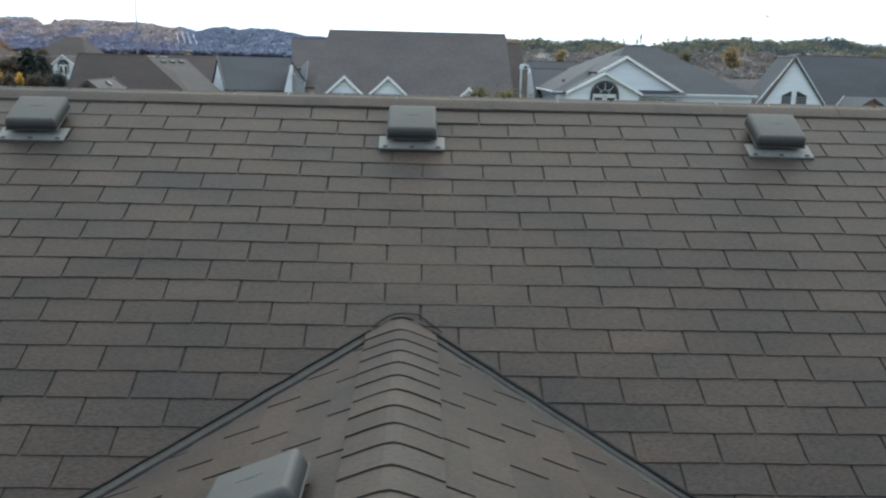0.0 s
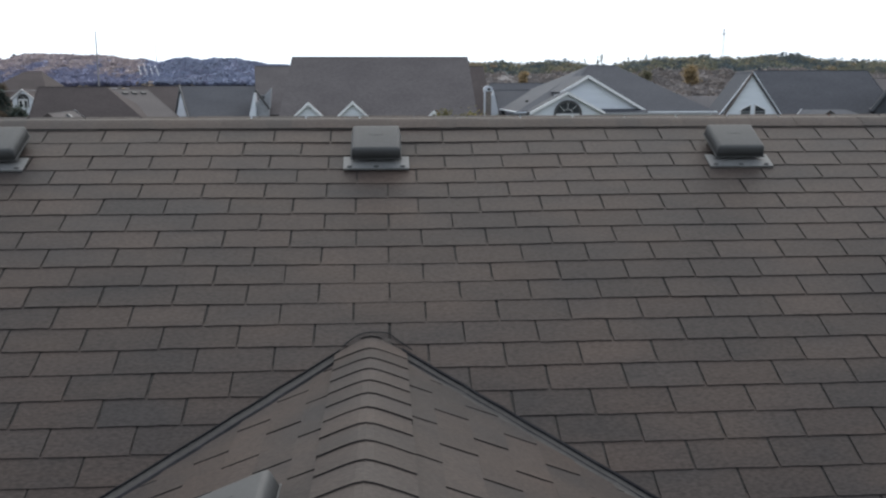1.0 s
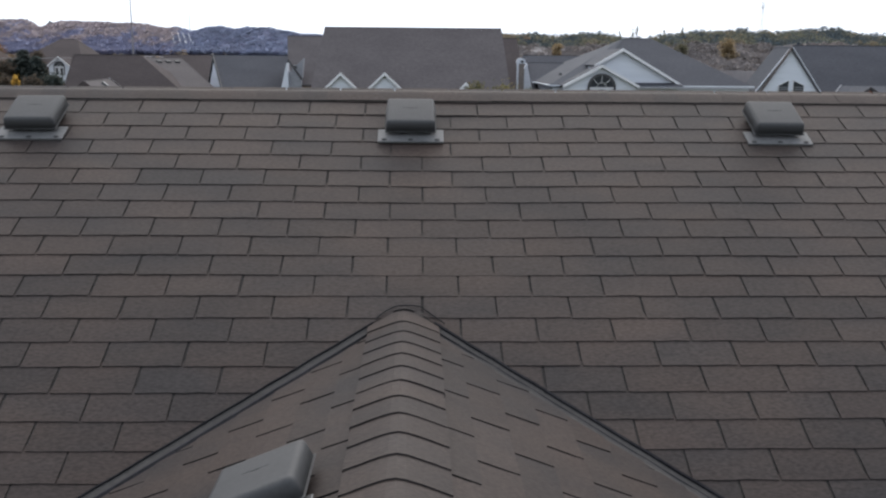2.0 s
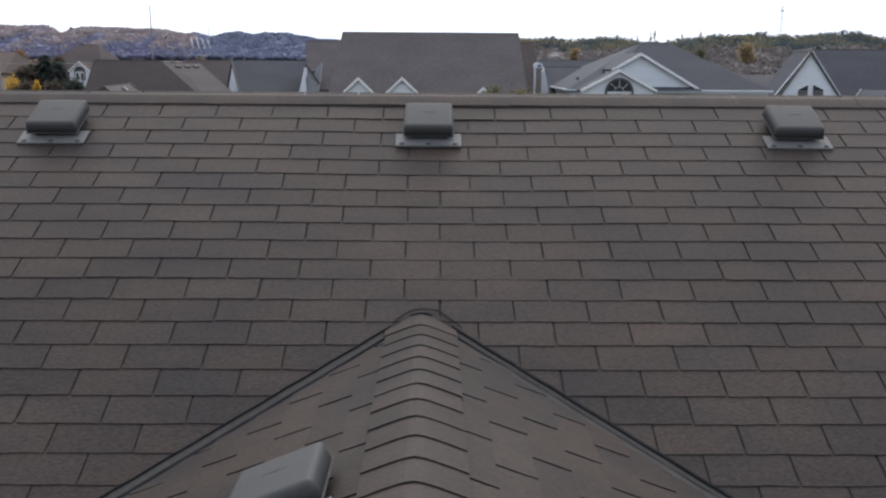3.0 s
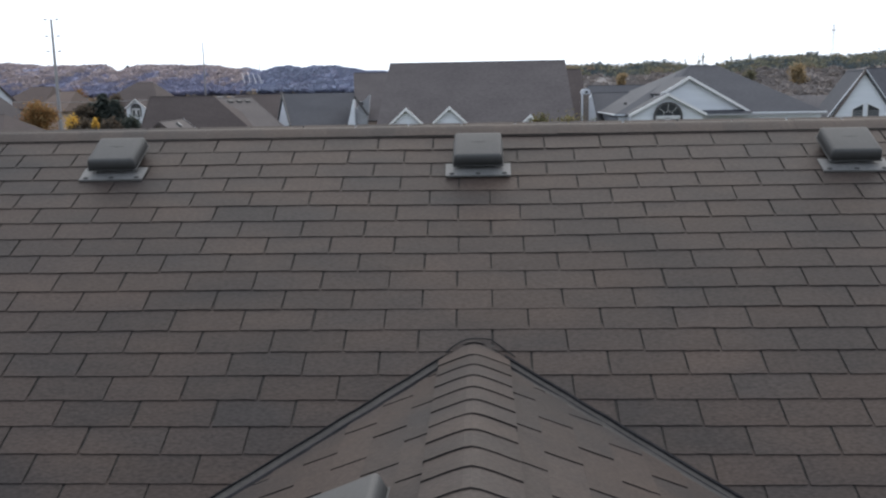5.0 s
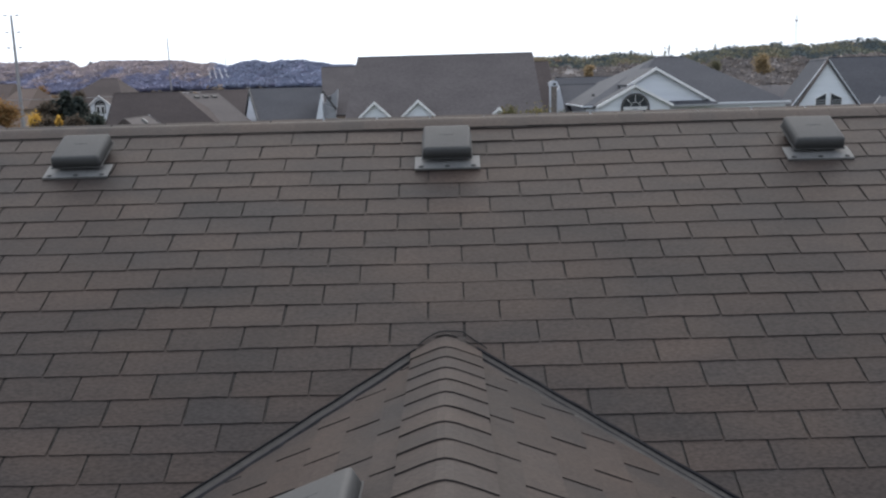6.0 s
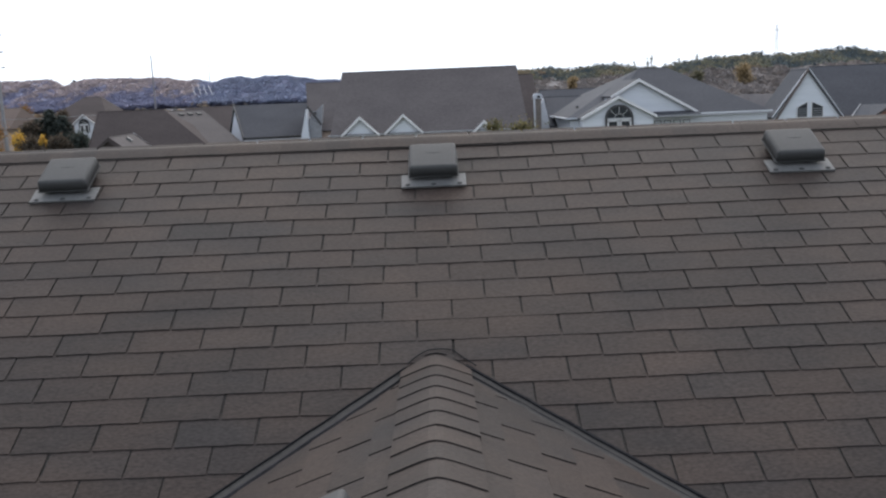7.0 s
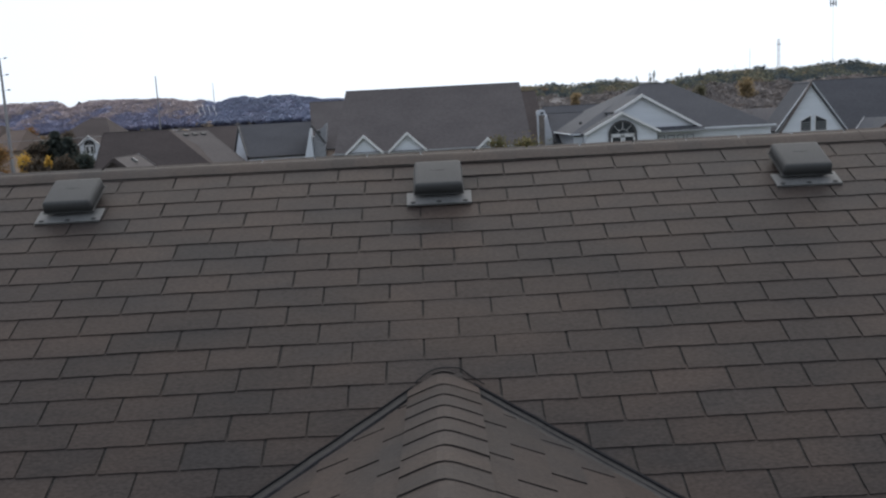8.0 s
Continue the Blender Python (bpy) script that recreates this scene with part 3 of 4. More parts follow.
def arch_window(h, cx, zc, r, y, drop, t=0.1):
    """A half-round window over a row of lights, with a dark surround."""
    n = 20
    ring = bmesh.new()
    for i in range(n):
        a, b = math.pi * i / n, math.pi * (i + 1) / n
        q = [(cx + rr * math.cos(w), y - 0.06, zc - GROUND + rr * math.sin(w)) for rr, w in ((r, a), (r, b), (r - t, b), (r - t, a))]
        extrude(q, (0, 0.07, 0), ring)
    for sx in (-1, 1):
        box(*sorted((cx + sx * r, cx + sx * (r - t))), y - 0.06, y + 0.01, zc - drop - GROUND, zc - GROUND, ring)
    w = part("arched_window", ring, M_DARKTRIM, h, "half-round window with a dark surround")
    ri = r - t
    fan = [(cx + ri * math.cos(math.pi * i / n), y - 0.012, zc + 0.04 - GROUND + ri * 0.96 * math.sin(math.pi * i / n)) for i in range(n + 1)]
    part("pane", extrude(fan, (0, 0.02, 0)), M_GLASS, w)
    bars = bmesh.new()
    for i in (1, 2, 3):
        a = math.pi * i / 4
        beam((cx + 0.42 * ri * math.cos(a), y - 0.02, zc + 0.42 * ri * math.sin(a) - GROUND), (cx + ri * math.cos(a), y - 0.02, zc + ri * math.sin(a) - GROUND), 0.014, 0.03, bars, (0, 1, 0))
    for i in range(10):
        a, b = math.pi * i / 10, math.pi * (i + 1) / 10
        beam((cx + 0.42 * ri * math.cos(a), y - 0.02, zc + 0.42 * ri * math.sin(a) - GROUND), (cx + 0.42 * ri * math.cos(b), y - 0.02, zc + 0.42 * ri * math.sin(b) - GROUND), 0.014, 0.03, bars, (0, 1, 0))
    box(cx - ri, cx + ri, y - 0.04, y, zc - 0.04 - GROUND, zc + 0.015 - GROUND, bars)
    part("glazing_bars", bars, M_TRIM, w)
    for k in range(2):
        a, b = cx + (-ri if k == 0 else 0.03), cx + (-0.03 if k == 0 else ri)
        lights = bmesh.new()
        z0, z1 = zc - drop - GROUND, zc - 0.06 - GROUND
        for p0, p1, q0, q1 in ((a, b, z0, z0 + 0.06), (a, b, z1 - 0.06, z1), (a, a + 0.07, z0, z1), (b - 0.07, b, z0, z1)):
            box(p0, p1, y - 0.05, y, q0, q1, lights)
        part("sash", lights, M_TRIM, w)
        part("pane", box(a + 0.06, b - 0.06, y - 0.02, y, z0 + 0.05, z1 - 0.05), M_GLASS, w)
    return w


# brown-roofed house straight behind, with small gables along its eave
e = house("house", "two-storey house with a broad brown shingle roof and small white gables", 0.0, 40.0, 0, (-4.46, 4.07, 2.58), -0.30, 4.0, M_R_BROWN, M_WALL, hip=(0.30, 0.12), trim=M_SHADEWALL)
for cx, apex, half in ((-3.39, 0.49, 0.86), (-1.44, 0.52, 0.86), (2.175, 0.10, 0.72)):
    front_gable(e, cx, -4.12, apex, apex - 0.80 * half / 0.86, half, -1.6, M_R_BROWN, M_WALL, board=0.115)
wing = house("house", "grey-brown roofed house partly behind the broad brown roof", -5.6, 49.0, 8, (-1.9, 2.5, 2.36), -0.3, 4.0, M_R_BROWN, M_BRICK, over=0.06, trim=M_R_BROWN)
# dark slate roof with a white gable end
# The deep dark rake board also stands in for the overhang's shadow.
house("house", "slate-grey gabled house with white end walls", -10.35, 52.6, 18.5, (-2.3, 2.3, 1.24), -0.66, 4.1, M_R_SLATE, M_WALL, over=0.06, trim=M_DARKTRIM, rake=0.34)

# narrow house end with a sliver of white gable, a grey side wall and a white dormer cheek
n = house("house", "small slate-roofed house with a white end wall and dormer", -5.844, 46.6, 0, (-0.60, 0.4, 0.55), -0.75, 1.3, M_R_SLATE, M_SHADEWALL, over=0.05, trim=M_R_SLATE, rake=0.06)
part("end_wall", extrude([(-1.497, -2.3, -1.506 - GROUND), (-1.034, -2.3, -1.506 - GROUND), (-1.034, -2.3, -0.733 - GROUND), (-1.121, -2.3, 0.851 - GROUND), (-1.497, -2.3, -0.714 - GROUND)], (0, 0.9, 0)), M_WALL, n, "white sliver of gable wall")
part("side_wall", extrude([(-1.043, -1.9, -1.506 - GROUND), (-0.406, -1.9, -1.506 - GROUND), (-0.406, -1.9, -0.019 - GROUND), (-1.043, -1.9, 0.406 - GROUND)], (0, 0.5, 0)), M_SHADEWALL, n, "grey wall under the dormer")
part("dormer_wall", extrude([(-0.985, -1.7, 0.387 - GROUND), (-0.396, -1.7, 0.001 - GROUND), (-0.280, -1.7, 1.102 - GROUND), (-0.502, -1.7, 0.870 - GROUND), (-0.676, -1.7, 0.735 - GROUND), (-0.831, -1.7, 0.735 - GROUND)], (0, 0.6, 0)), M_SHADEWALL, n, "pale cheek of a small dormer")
part("dormer_opening", box(-0.81, -0.64, -1.72, -1.6, 0.542 - GROUND, 0.696 - GROUND), M_DARKTRIM, n)
part("rake_board", beam((-1.08, -2.02, 1.005 - GROUND), (-0.36, -2.02, -0.019 - GROUND), 0.06, 0.11), M_DARKTRIM, n, "dark sloping roof edge")

# dark hip roof and a lighter wing with three vents
house("house", "low hip-roofed house with dark brown shingles", -17.2, 48.0, 0, (-2.32, 1.45, 1.19), -2.40, 3.6, M_R_DARK, M_BRICK, hip=(0.0, 5.0), trim=M_R_DARK)
lit = house("house", "gabled house with pale taupe shingles and roof vents", -15.1, 51.2, 39, (-1.75, 0.8, 1.05), -0.85, 4.9, M_R_TAUPE, M_WALL, trim=M_R_TAUPE)
for k in range(3):
    hood = box(-0.15, 0.15, -0.15, 0.15, 0, 0.12, bevel=0.03, seg=2)
    part("roof_vent", hood, M_VENT, lit, "small grey roof vent", Matrix.Translation((-0.85 + 0.56 * k, -0.62, 1.02 - GROUND - 0.24)) @ pose(0, 0, 0, 20))
# Gable end lies in shadow; that shade is put into the wall colour.
porch = house("house", "small gabled porch with pale shingles and a gable end darkened as in shadow", -15.45, 38.0, 97, (0.0, 5.6, -0.02), -1.10, 1.3, M_R_TAUPE, M_R_DARK, over=0.12, trim=M_R_DARK, rake=0.2)
part("roof_vent", box(-0.17, 0.17, -0.15, 0.15, 0, 0.14, bevel=0.03, seg=2), M_VENTFL, porch, "small grey roof vent", Matrix.Translation((2.9, -0.30, -0.30 - GROUND)) @ pose(0, 0, 0, 41))
part("edge_strip", beam((5.62, 0, 0.01 - GROUND), (5.62, -1.28, -1.07 - GROUND), 0.05, 0.05), M_SHADEWALL, porch, "pale metal edge strip")
house("house", "dark brown roof behind the taupe gable", -14.6, 58.0, 0, (-2.6, 1.6, 1.24), -1.2, 4.0, M_R_DARK, M_BRICK, hip=(0.5, 0.3), trim=M_R_DARK)

# small white-gabled house further off
a = house("house", "distant hip-roofed house with a white gable and arched window", -33.6, 86.0, 0, (-1.5, 0.2, 2.72), 0.0, 5.0, M_R_DARK, M_BRICK, hip=(3.4, 2.3), trim=M_R_DARK)
front_gable(a, 0.6, -6.2, 1.05, 0.22, 1.02, -1.0, M_R_DARK, M_WALL, board=0.12)
arch_window(a, 0.6, 0.12, 0.5, -6.06, 0.75, 0.09)
house("house", "distant brown hip-roofed house", -39.4, 75.0, 0, (-1.0, 1.0, 2.3), 0.4, 4.5, M_R_RUST, M_BRICK, hip=(1.9, 0.9), trim=M_R_RUST)
house("house", "pale-walled house with a brown gable roof", -38.35, 64.0, 120, (0.0, 5.0, 3.25), 1.15, 1.85, M_R_DARK, M_WALL, over=0.2, trim=M_R_DARK)
house("house", "brown hip roof below the pale gable", -36.2, 58.0, 0, (-2.0, 1.4, 1.9), -0.2, 3.0, M_R_BROWN, M_BRICK, hip=(1.0, 1.3), trim=M_R_BROWN)
house("house", "low grey-brown roof beyond the trees", -33.6, 52.0, 0, (-3.0, 3.0, 0.25), -1.4, 4.0, M_R_DARK, M_BRICK, hip=(2.0, 1.8), trim=M_R_DARK)
house("house", "pinkish brown hip-roofed house behind the pole", -34.7, 70.0, 0, (-0.9, 0.6, 1.8), 0.2, 3.6, M_R_PINK, M_BRICK, hip=(0.8, 0.55), trim=M_R_PINK)

# slate roof with a white end wall and chimney between the larger houses
w = house("house", "slate-roofed house with a white end wall", 9.35, 46.6, -3, (-3.11, 3.2, 0.96), -0.52, 4.3, M_R_SLATE, M_WALL, over=0.02, trim=M_R_SLATE, rake=0.06)
part("end_wall", extrude([(-3.60, -3.75, -1.6 - GROUND), (-3.00, -3.75, -1.6 - GROUND), (-3.02, -3.75, -0.80 - GROUND), (-3.41, -3.75, 0.95 - GROUND), (-3.60, -3.75, 0.55 - GROUND)], (0, 0.6, 0)), M_WALL, w, "white sliver of gable wall")
stack = part("chimney", box(-0.165, 0.165, -0.3, 0.3, 0, 1.0 - GROUND), M_STACK, w, "weathered brick chimney stack", Matrix.Translation((-3.77, -4.3, 0)))
part("corner_strip", box(-0.19, -0.13, -0.33, 0.3, 0, 1.0 - GROUND), M_WALL, stack, "pale corner strip")
arch = [(0.22 * math.cos(math.pi * i / 10), -0.34, 1.07 - GROUND + 0.13 * math.sin(math.pi * i / 10)) for i in range(11)]
part("cap", extrude([(-0.22, -0.34, 0.92 - GROUND), (0.22, -0.34, 0.92 - GROUND)] + arch, (0, 0.7, 0)), M_WALL, stack, "pale rounded chimney cap")
part("flue", box(-0.04, 0.13, -0.36, -0.30, 0.96 - GROUND, 1.08 - GROUND, bevel=0.02), M_DARKTRIM, stack)
house("house", "dark brown roof beside the broad brown one", 4.2, 47.0, 0, (-3.0, 1.42, 2.30), -1.0, 4.0, M_R_DARK, M_BRICK, hip=(0.5, 0.15), trim=M_R_DARK)
house("house", "long slate-roofed house behind the white end wall", 10.0, 62.0, 0, (-2.2, 2.1, 1.43), -0.6, 4.5, M_R_SLATE, M_BRICK, hip=(0.5, 2.2), trim=M_R_SLATE)

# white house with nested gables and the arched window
# Side slopes and gables take a paler grey than the front slope.
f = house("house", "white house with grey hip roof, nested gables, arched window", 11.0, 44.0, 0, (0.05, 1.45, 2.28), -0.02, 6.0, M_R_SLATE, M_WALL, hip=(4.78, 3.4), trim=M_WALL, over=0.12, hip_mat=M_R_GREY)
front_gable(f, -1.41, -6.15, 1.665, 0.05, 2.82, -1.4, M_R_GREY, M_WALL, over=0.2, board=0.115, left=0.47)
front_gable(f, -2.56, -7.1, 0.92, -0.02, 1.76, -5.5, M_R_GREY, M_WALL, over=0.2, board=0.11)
arch_window(f, -2.52, -0.12, 0.655, -6.94, 1.3, 0.10)
part("entry_roof", slab([(-0.95, -5.9, 0.12 - GROUND), (1.4, -5.9, 0.12 - GROUND), (1.4, -6.5, -0.03 - GROUND), (-0.95, -6.5, -0.03 - GROUND)], 0.06), M_R_SLATE, f, "dark pent roof over small windows")
part("fascia", box(-0.98, 4.78, -6.56, -6.42, -0.14 - GROUND, -0.055 - GROUND), M_SHADEWALL, f, "long pale fascia board")
for k in range(4):
    window(f, -0.65 + 0.455 * k, -0.32 + 0.455 * k, -0.60, -0.31, -5.92, M_DARKTRIM, 0.03)
part("roof_vent", box(-0.07, 0.07, -0.07, 0.07, 0, 0.12, bevel=0.02, seg=2), M_DARKTRIM, f, "small dark roof vent", Matrix.Translation((-4.11, -4.8, 0.40 - GROUND)))
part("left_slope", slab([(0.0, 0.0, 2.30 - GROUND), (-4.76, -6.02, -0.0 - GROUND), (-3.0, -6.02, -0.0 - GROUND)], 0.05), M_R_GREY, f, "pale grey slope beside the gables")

# steep white gable with a pair of slanted windows
g = house("house", "dark-roofed house with a steep white gable", 21.5, 43.0, 0, (-1.85, 4.5, 1.98), -0.7, 4.2, M_R_SLATE, M_WALL, trim=M_R_SLATE)
front_gable(g, -3.66, -4.4, 1.88, -0.85, 2.03, -2.4, M_R_GREY, M_WALL, trim=M_WALL, over=0.12, board=0.05, left=0.84)
part("rake_board", extrude([(-3.68, -4.5, 1.91 - GROUND), (-5.44, -4.5, -0.80 - GROUND), (-5.31, -4.5, -0.80 - GROUND), (-3.66, -4.5, 1.73 - GROUND)], (0, 0.06, 0)), M_BROWNTRIM, g, "brown rake board")
for sx in (-1, 1):
    x_in, x_out = -3.52 + sx * 0.09, -3.52 + (0.66 if sx > 0 else -0.61)
    shape = [(x_in, -4.32, -0.49 - GROUND), (x_out, -4.32, -0.49 - GROUND), (x_out, -4.32, 0.03 - GROUND), (x_in, -4.32, 0.29 - GROUND)]
    pw = part("slanted_window", extrude(shape, (0, 0.06, 0)), M_TRIM, g)
    mid = [(x_in + sx * 0.03, -4.33, -0.455 - GROUND), (x_out - sx * 0.03, -4.33, -0.455 - GROUND), (x_out - sx * 0.03, -4.33, 0.01 - GROUND), (x_in + sx * 0.03, -4.33, 0.245 - GROUND)]
    part("pane", extrude(mid, (0, 0.03, 0)), M_GLASS, pw)
    for j in range(4):
        part("blind_slat", box(*sorted((x_in + sx * 0.05, x_out - sx * 0.05)), -4.345, -4.332, -0.40 + 0.105 * j - GROUND, -0.375 + 0.105 * j - GROUND), M_SHADEWALL, pw)
part("porch_roof", slab([(-2.30, -5.9, -0.58 - GROUND), (-1.05, -4.25, 0.02 - GROUND), (1.2, -4.25, 0.02 - GROUND), (2.4, -5.9, -0.58 - GROUND)], 0.06), M_R_GREY, g, "low grey porch roof")
part("edge_strip", beam((-2.30, -5.92, -0.55 - GROUND), (-1.05, -4.27, 0.05 - GROUND), 0.04, 0.03), M_SHADEWALL, g, "pale metal edge strip")
front_gable(g, -0.52, -6.1, 0.02, -0.62, 1.02, -4.6, M_R_GREY, M_REDBRICK, trim=M_R_TAUPE, over=0.04, board=0.05)
# Stands for a roof slope; its slate colour is put on a gable wall.
house("house", "steep slate roof slope beside the dark roof, built as a gable", 24.45, 36.2, 60.5, (0.0, 4.0, 2.5), 0.07, 1.62, M_R_SLATE, M_R_SLATE, over=0.12, trim=M_R_GREY, rake=0.08)
house("house", "brown-roofed house seen past the steep gable", 34.0, 58.0, 0, (-3.2, 3.5, 1.7), -0.6, 5.0, M_R_BROWN, M_BRICK, hip=(2.5, 2.5))


# ---- trees ----
def leaf_cloud(rng, blobs, count, size):
    """Small leaf quads scattered through several clumps (x, y, z, rx, ry, rz)."""
    verts, faces = [], []
    for _ in range(count):
        bx, by, bz, rx, ry, rz = blobs[rng.integers(len(blobs))]
        v = rng.normal(size=3)
        v *= abs(rng.normal()) * 0.62 / np.linalg.norm(v)
        p = np.array((bx + rx * v[0], by + ry * v[1], bz + rz * v[2]))
        a = rng.normal(size=3)
        a /= np.linalg.norm(a)
        b = np.cross(a, rng.normal(size=3))
        b /= np.linalg.norm(b)
        s = size * rng.uniform(0.6, 1.4)
        k = len(verts)
        verts += [tuple(p - a * s), tuple(p + b * s * 0.6), tuple(p + a * s), tuple(p - b * s * 0.6)]
        faces.append((k, k + 1, k + 2, k + 3))
    return verts, faces


def leafy_tree(label, x, y, top, spread, leaf_mat, seed, count=5000, size=0.075, squash=0.9):
    rng = np.random.default_rng(seed)
    z0 = land(x, y)
    t = thing("tree", Matrix.Translation((x, y, z0)), label, "tree")
    h = top - z0
    trunk = rod((0, 0, -0.1), (0.1, 0, h * 0.45), 0.2, 0.13)
    rod((0.1, 0, h * 0.44), (0.0, 0.1, h * 0.82), 0.13, 0.04, 7, trunk)
    blobs = []
    for i in range(11):
        w = i * 2.4 + rng.uniform(-0.3, 0.3)
        up = h - spread * squash * rng.uniform(0.5, 2.1)
        r = spread * rng.uniform(0.2, 0.62)
        tip = (r * math.cos(w), r * math.sin(w), up)
        rod((0.06, 0, up * 0.62), tip, 0.07, 0.02, 6, trunk)
        b = spread * rng.uniform(0.36, 0.6)
        blobs.append((*tip, b, b, b * squash))
    blobs.append((0, 0, h - spread * 0.42 * squash, spread * 0.42, spread * 0.42, spread * 0.42 * squash))
    part("trunk", trunk, M_BARK, t)
    me = bpy.data.meshes.new("crown")
    v, fc = leaf_cloud(rng, blobs, count, size)
    me.from_pydata(v, [], fc)
    me.materials.append(leaf_mat)
    crown = new("crown", me)
    crown.parent = t
    return t


def conifer(label, x, y, top, spread, seed):
    rng = np.random.default_rng(seed)
    z0 = land(x, y)
    h = top - z0
    t = thing("tree", Matrix.Translation((x, y, z0)), label, "tree")
    part("trunk", rod((0, 0, -0.1), (0, 0, h * 0.97), 0.2, 0.02), M_BARK, t)
    verts, faces = [], []
    for i in range(150):
        u = 1.0 - 0.62 * rng.uniform() ** 1.3
        w = i * 2.4 + rng.uniform(-0.3, 0.3)
        reach = spread * (1 - u) ** 0.5 * rng.uniform(0.55, 1.2) + 0.08
        out = np.array((math.cos(w), math.sin(w), 0))
        side = np.array((-math.sin(w), math.cos(w), 0))
        for _ in range(95):
            f = rng.uniform(0.1, 1.0)
            p = out * reach * f + side * rng.normal() * 0.12 * (1.2 - f) + (0, 0, h * u - 0.22 * reach * f * f + rng.normal() * 0.06)
            a = (out * rng.uniform(0.3, 1.0) + side * rng.normal() * 0.5 + (0, 0, -0.25)) * rng.uniform(0.08, 0.19)
            b = (side * rng.uniform(0.6, 1.0) + (0, 0, rng.uniform(-0.5, 0.5))) * rng.uniform(0.04, 0.08)
            k = len(verts)
            verts += [tuple(p - a * 0.5), tuple(p + b), tuple(p + a), tuple(p - b)]
            faces.append((k, k + 1, k + 2, k + 3))
    me = bpy.data.meshes.new("crown")
    me.from_pydata(verts, [], faces)
    me.materials.append(M_CONIFER)
    crown = new("crown", me)
    crown.parent = t
    return t


conifer("broad dark green spruce beside the houses", -24.95, 54.0, 1.36, 2.3, 11)
conifer("dark green spruce in the row", -26.1, 54.6, 0.75, 1.5, 12)
conifer("dark green spruce with drooping branches", -24.0, 53.5, 0.95, 1.9, 13)
leafy_tree("dark brown-green bush below the spruces", -22.7, 50.0, -0.1, 0.75, M_BROWNLEAF, 14)
leafy_tree("brown-leaved tree among the spruces", -24.2, 49.5, 0.0, 0.95, M_BROWNLEAF, 15)
leafy_tree("low dark green tree beside the white gable", -21.75, 50.5, 0.02, 0.62, M_CONIFER, 22)
leafy_tree("dull brown-green tree beside the spruces", -26.0, 53.2, 0.85, 0.85, M_BROWNLEAF, 72)
leafy_tree("bright yellow autumn tree", -25.2, 50.0, 0.14, 0.62, M_YELLOW, 16, 6000, 0.06, squash=1.25)
leafy_tree("small yellow autumn tree among dark ones", -23.2, 48.6, 0.02, 0.26, M_YELLOW, 23, 1500, 0.05, squash=1.1)
leafy_tree("orange autumn tree behind the pole", -31.5, 58.0, 1.05, 1.45, M_ORANGE, 17, 15000, 0.07, squash=0.8)
leafy_tree("brown autumn tree beyond the pole", -35.7, 82.0, 1.6, 1.0, M_BROWNLEAF, 18)
leafy_tree("yellow-orange autumn tree by the far houses", -38.5, 80.0, 2.2, 1.1, M_ORANGE, 19)
leafy_tree("thin green tree turning yellow behind the ridge", 3.35, 30.0, 0.30, 0.95, M_OLIVE, 20, 2600, 0.05)
leafy_tree("thin green tree beside the brown-roofed house", 2.35, 31.0, 0.34, 0.5, M_OLIVE, 21, 1100, 0.045)
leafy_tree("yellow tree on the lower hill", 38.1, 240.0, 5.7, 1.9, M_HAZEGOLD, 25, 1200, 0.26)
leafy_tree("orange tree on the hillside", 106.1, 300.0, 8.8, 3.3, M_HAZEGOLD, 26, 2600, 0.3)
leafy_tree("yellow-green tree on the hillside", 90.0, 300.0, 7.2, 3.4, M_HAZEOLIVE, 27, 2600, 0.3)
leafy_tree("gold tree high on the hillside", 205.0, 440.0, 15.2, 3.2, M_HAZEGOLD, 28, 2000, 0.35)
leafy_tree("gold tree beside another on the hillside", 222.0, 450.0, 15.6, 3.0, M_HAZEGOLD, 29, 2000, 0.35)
for k, (x, top) in enumerate(((116.2, 19.5), (114.1, 18.5), (140.3, 19.5), (107.2, 16.8), (130.9, 17.6), (104.4, 15.8))):
    leafy_tree("thin pale tree standing above the wooded hill", x, 470.0, top, 1.3, M_PALELEAF, 60 + k, 420, 0.18, 1.6)
leafy_tree("dark tree standing in a dip of the far skyline", -577.2, 1440.0, 54.5, 4.6, M_CONIFER, 71, 500, 1.0, 0.95)


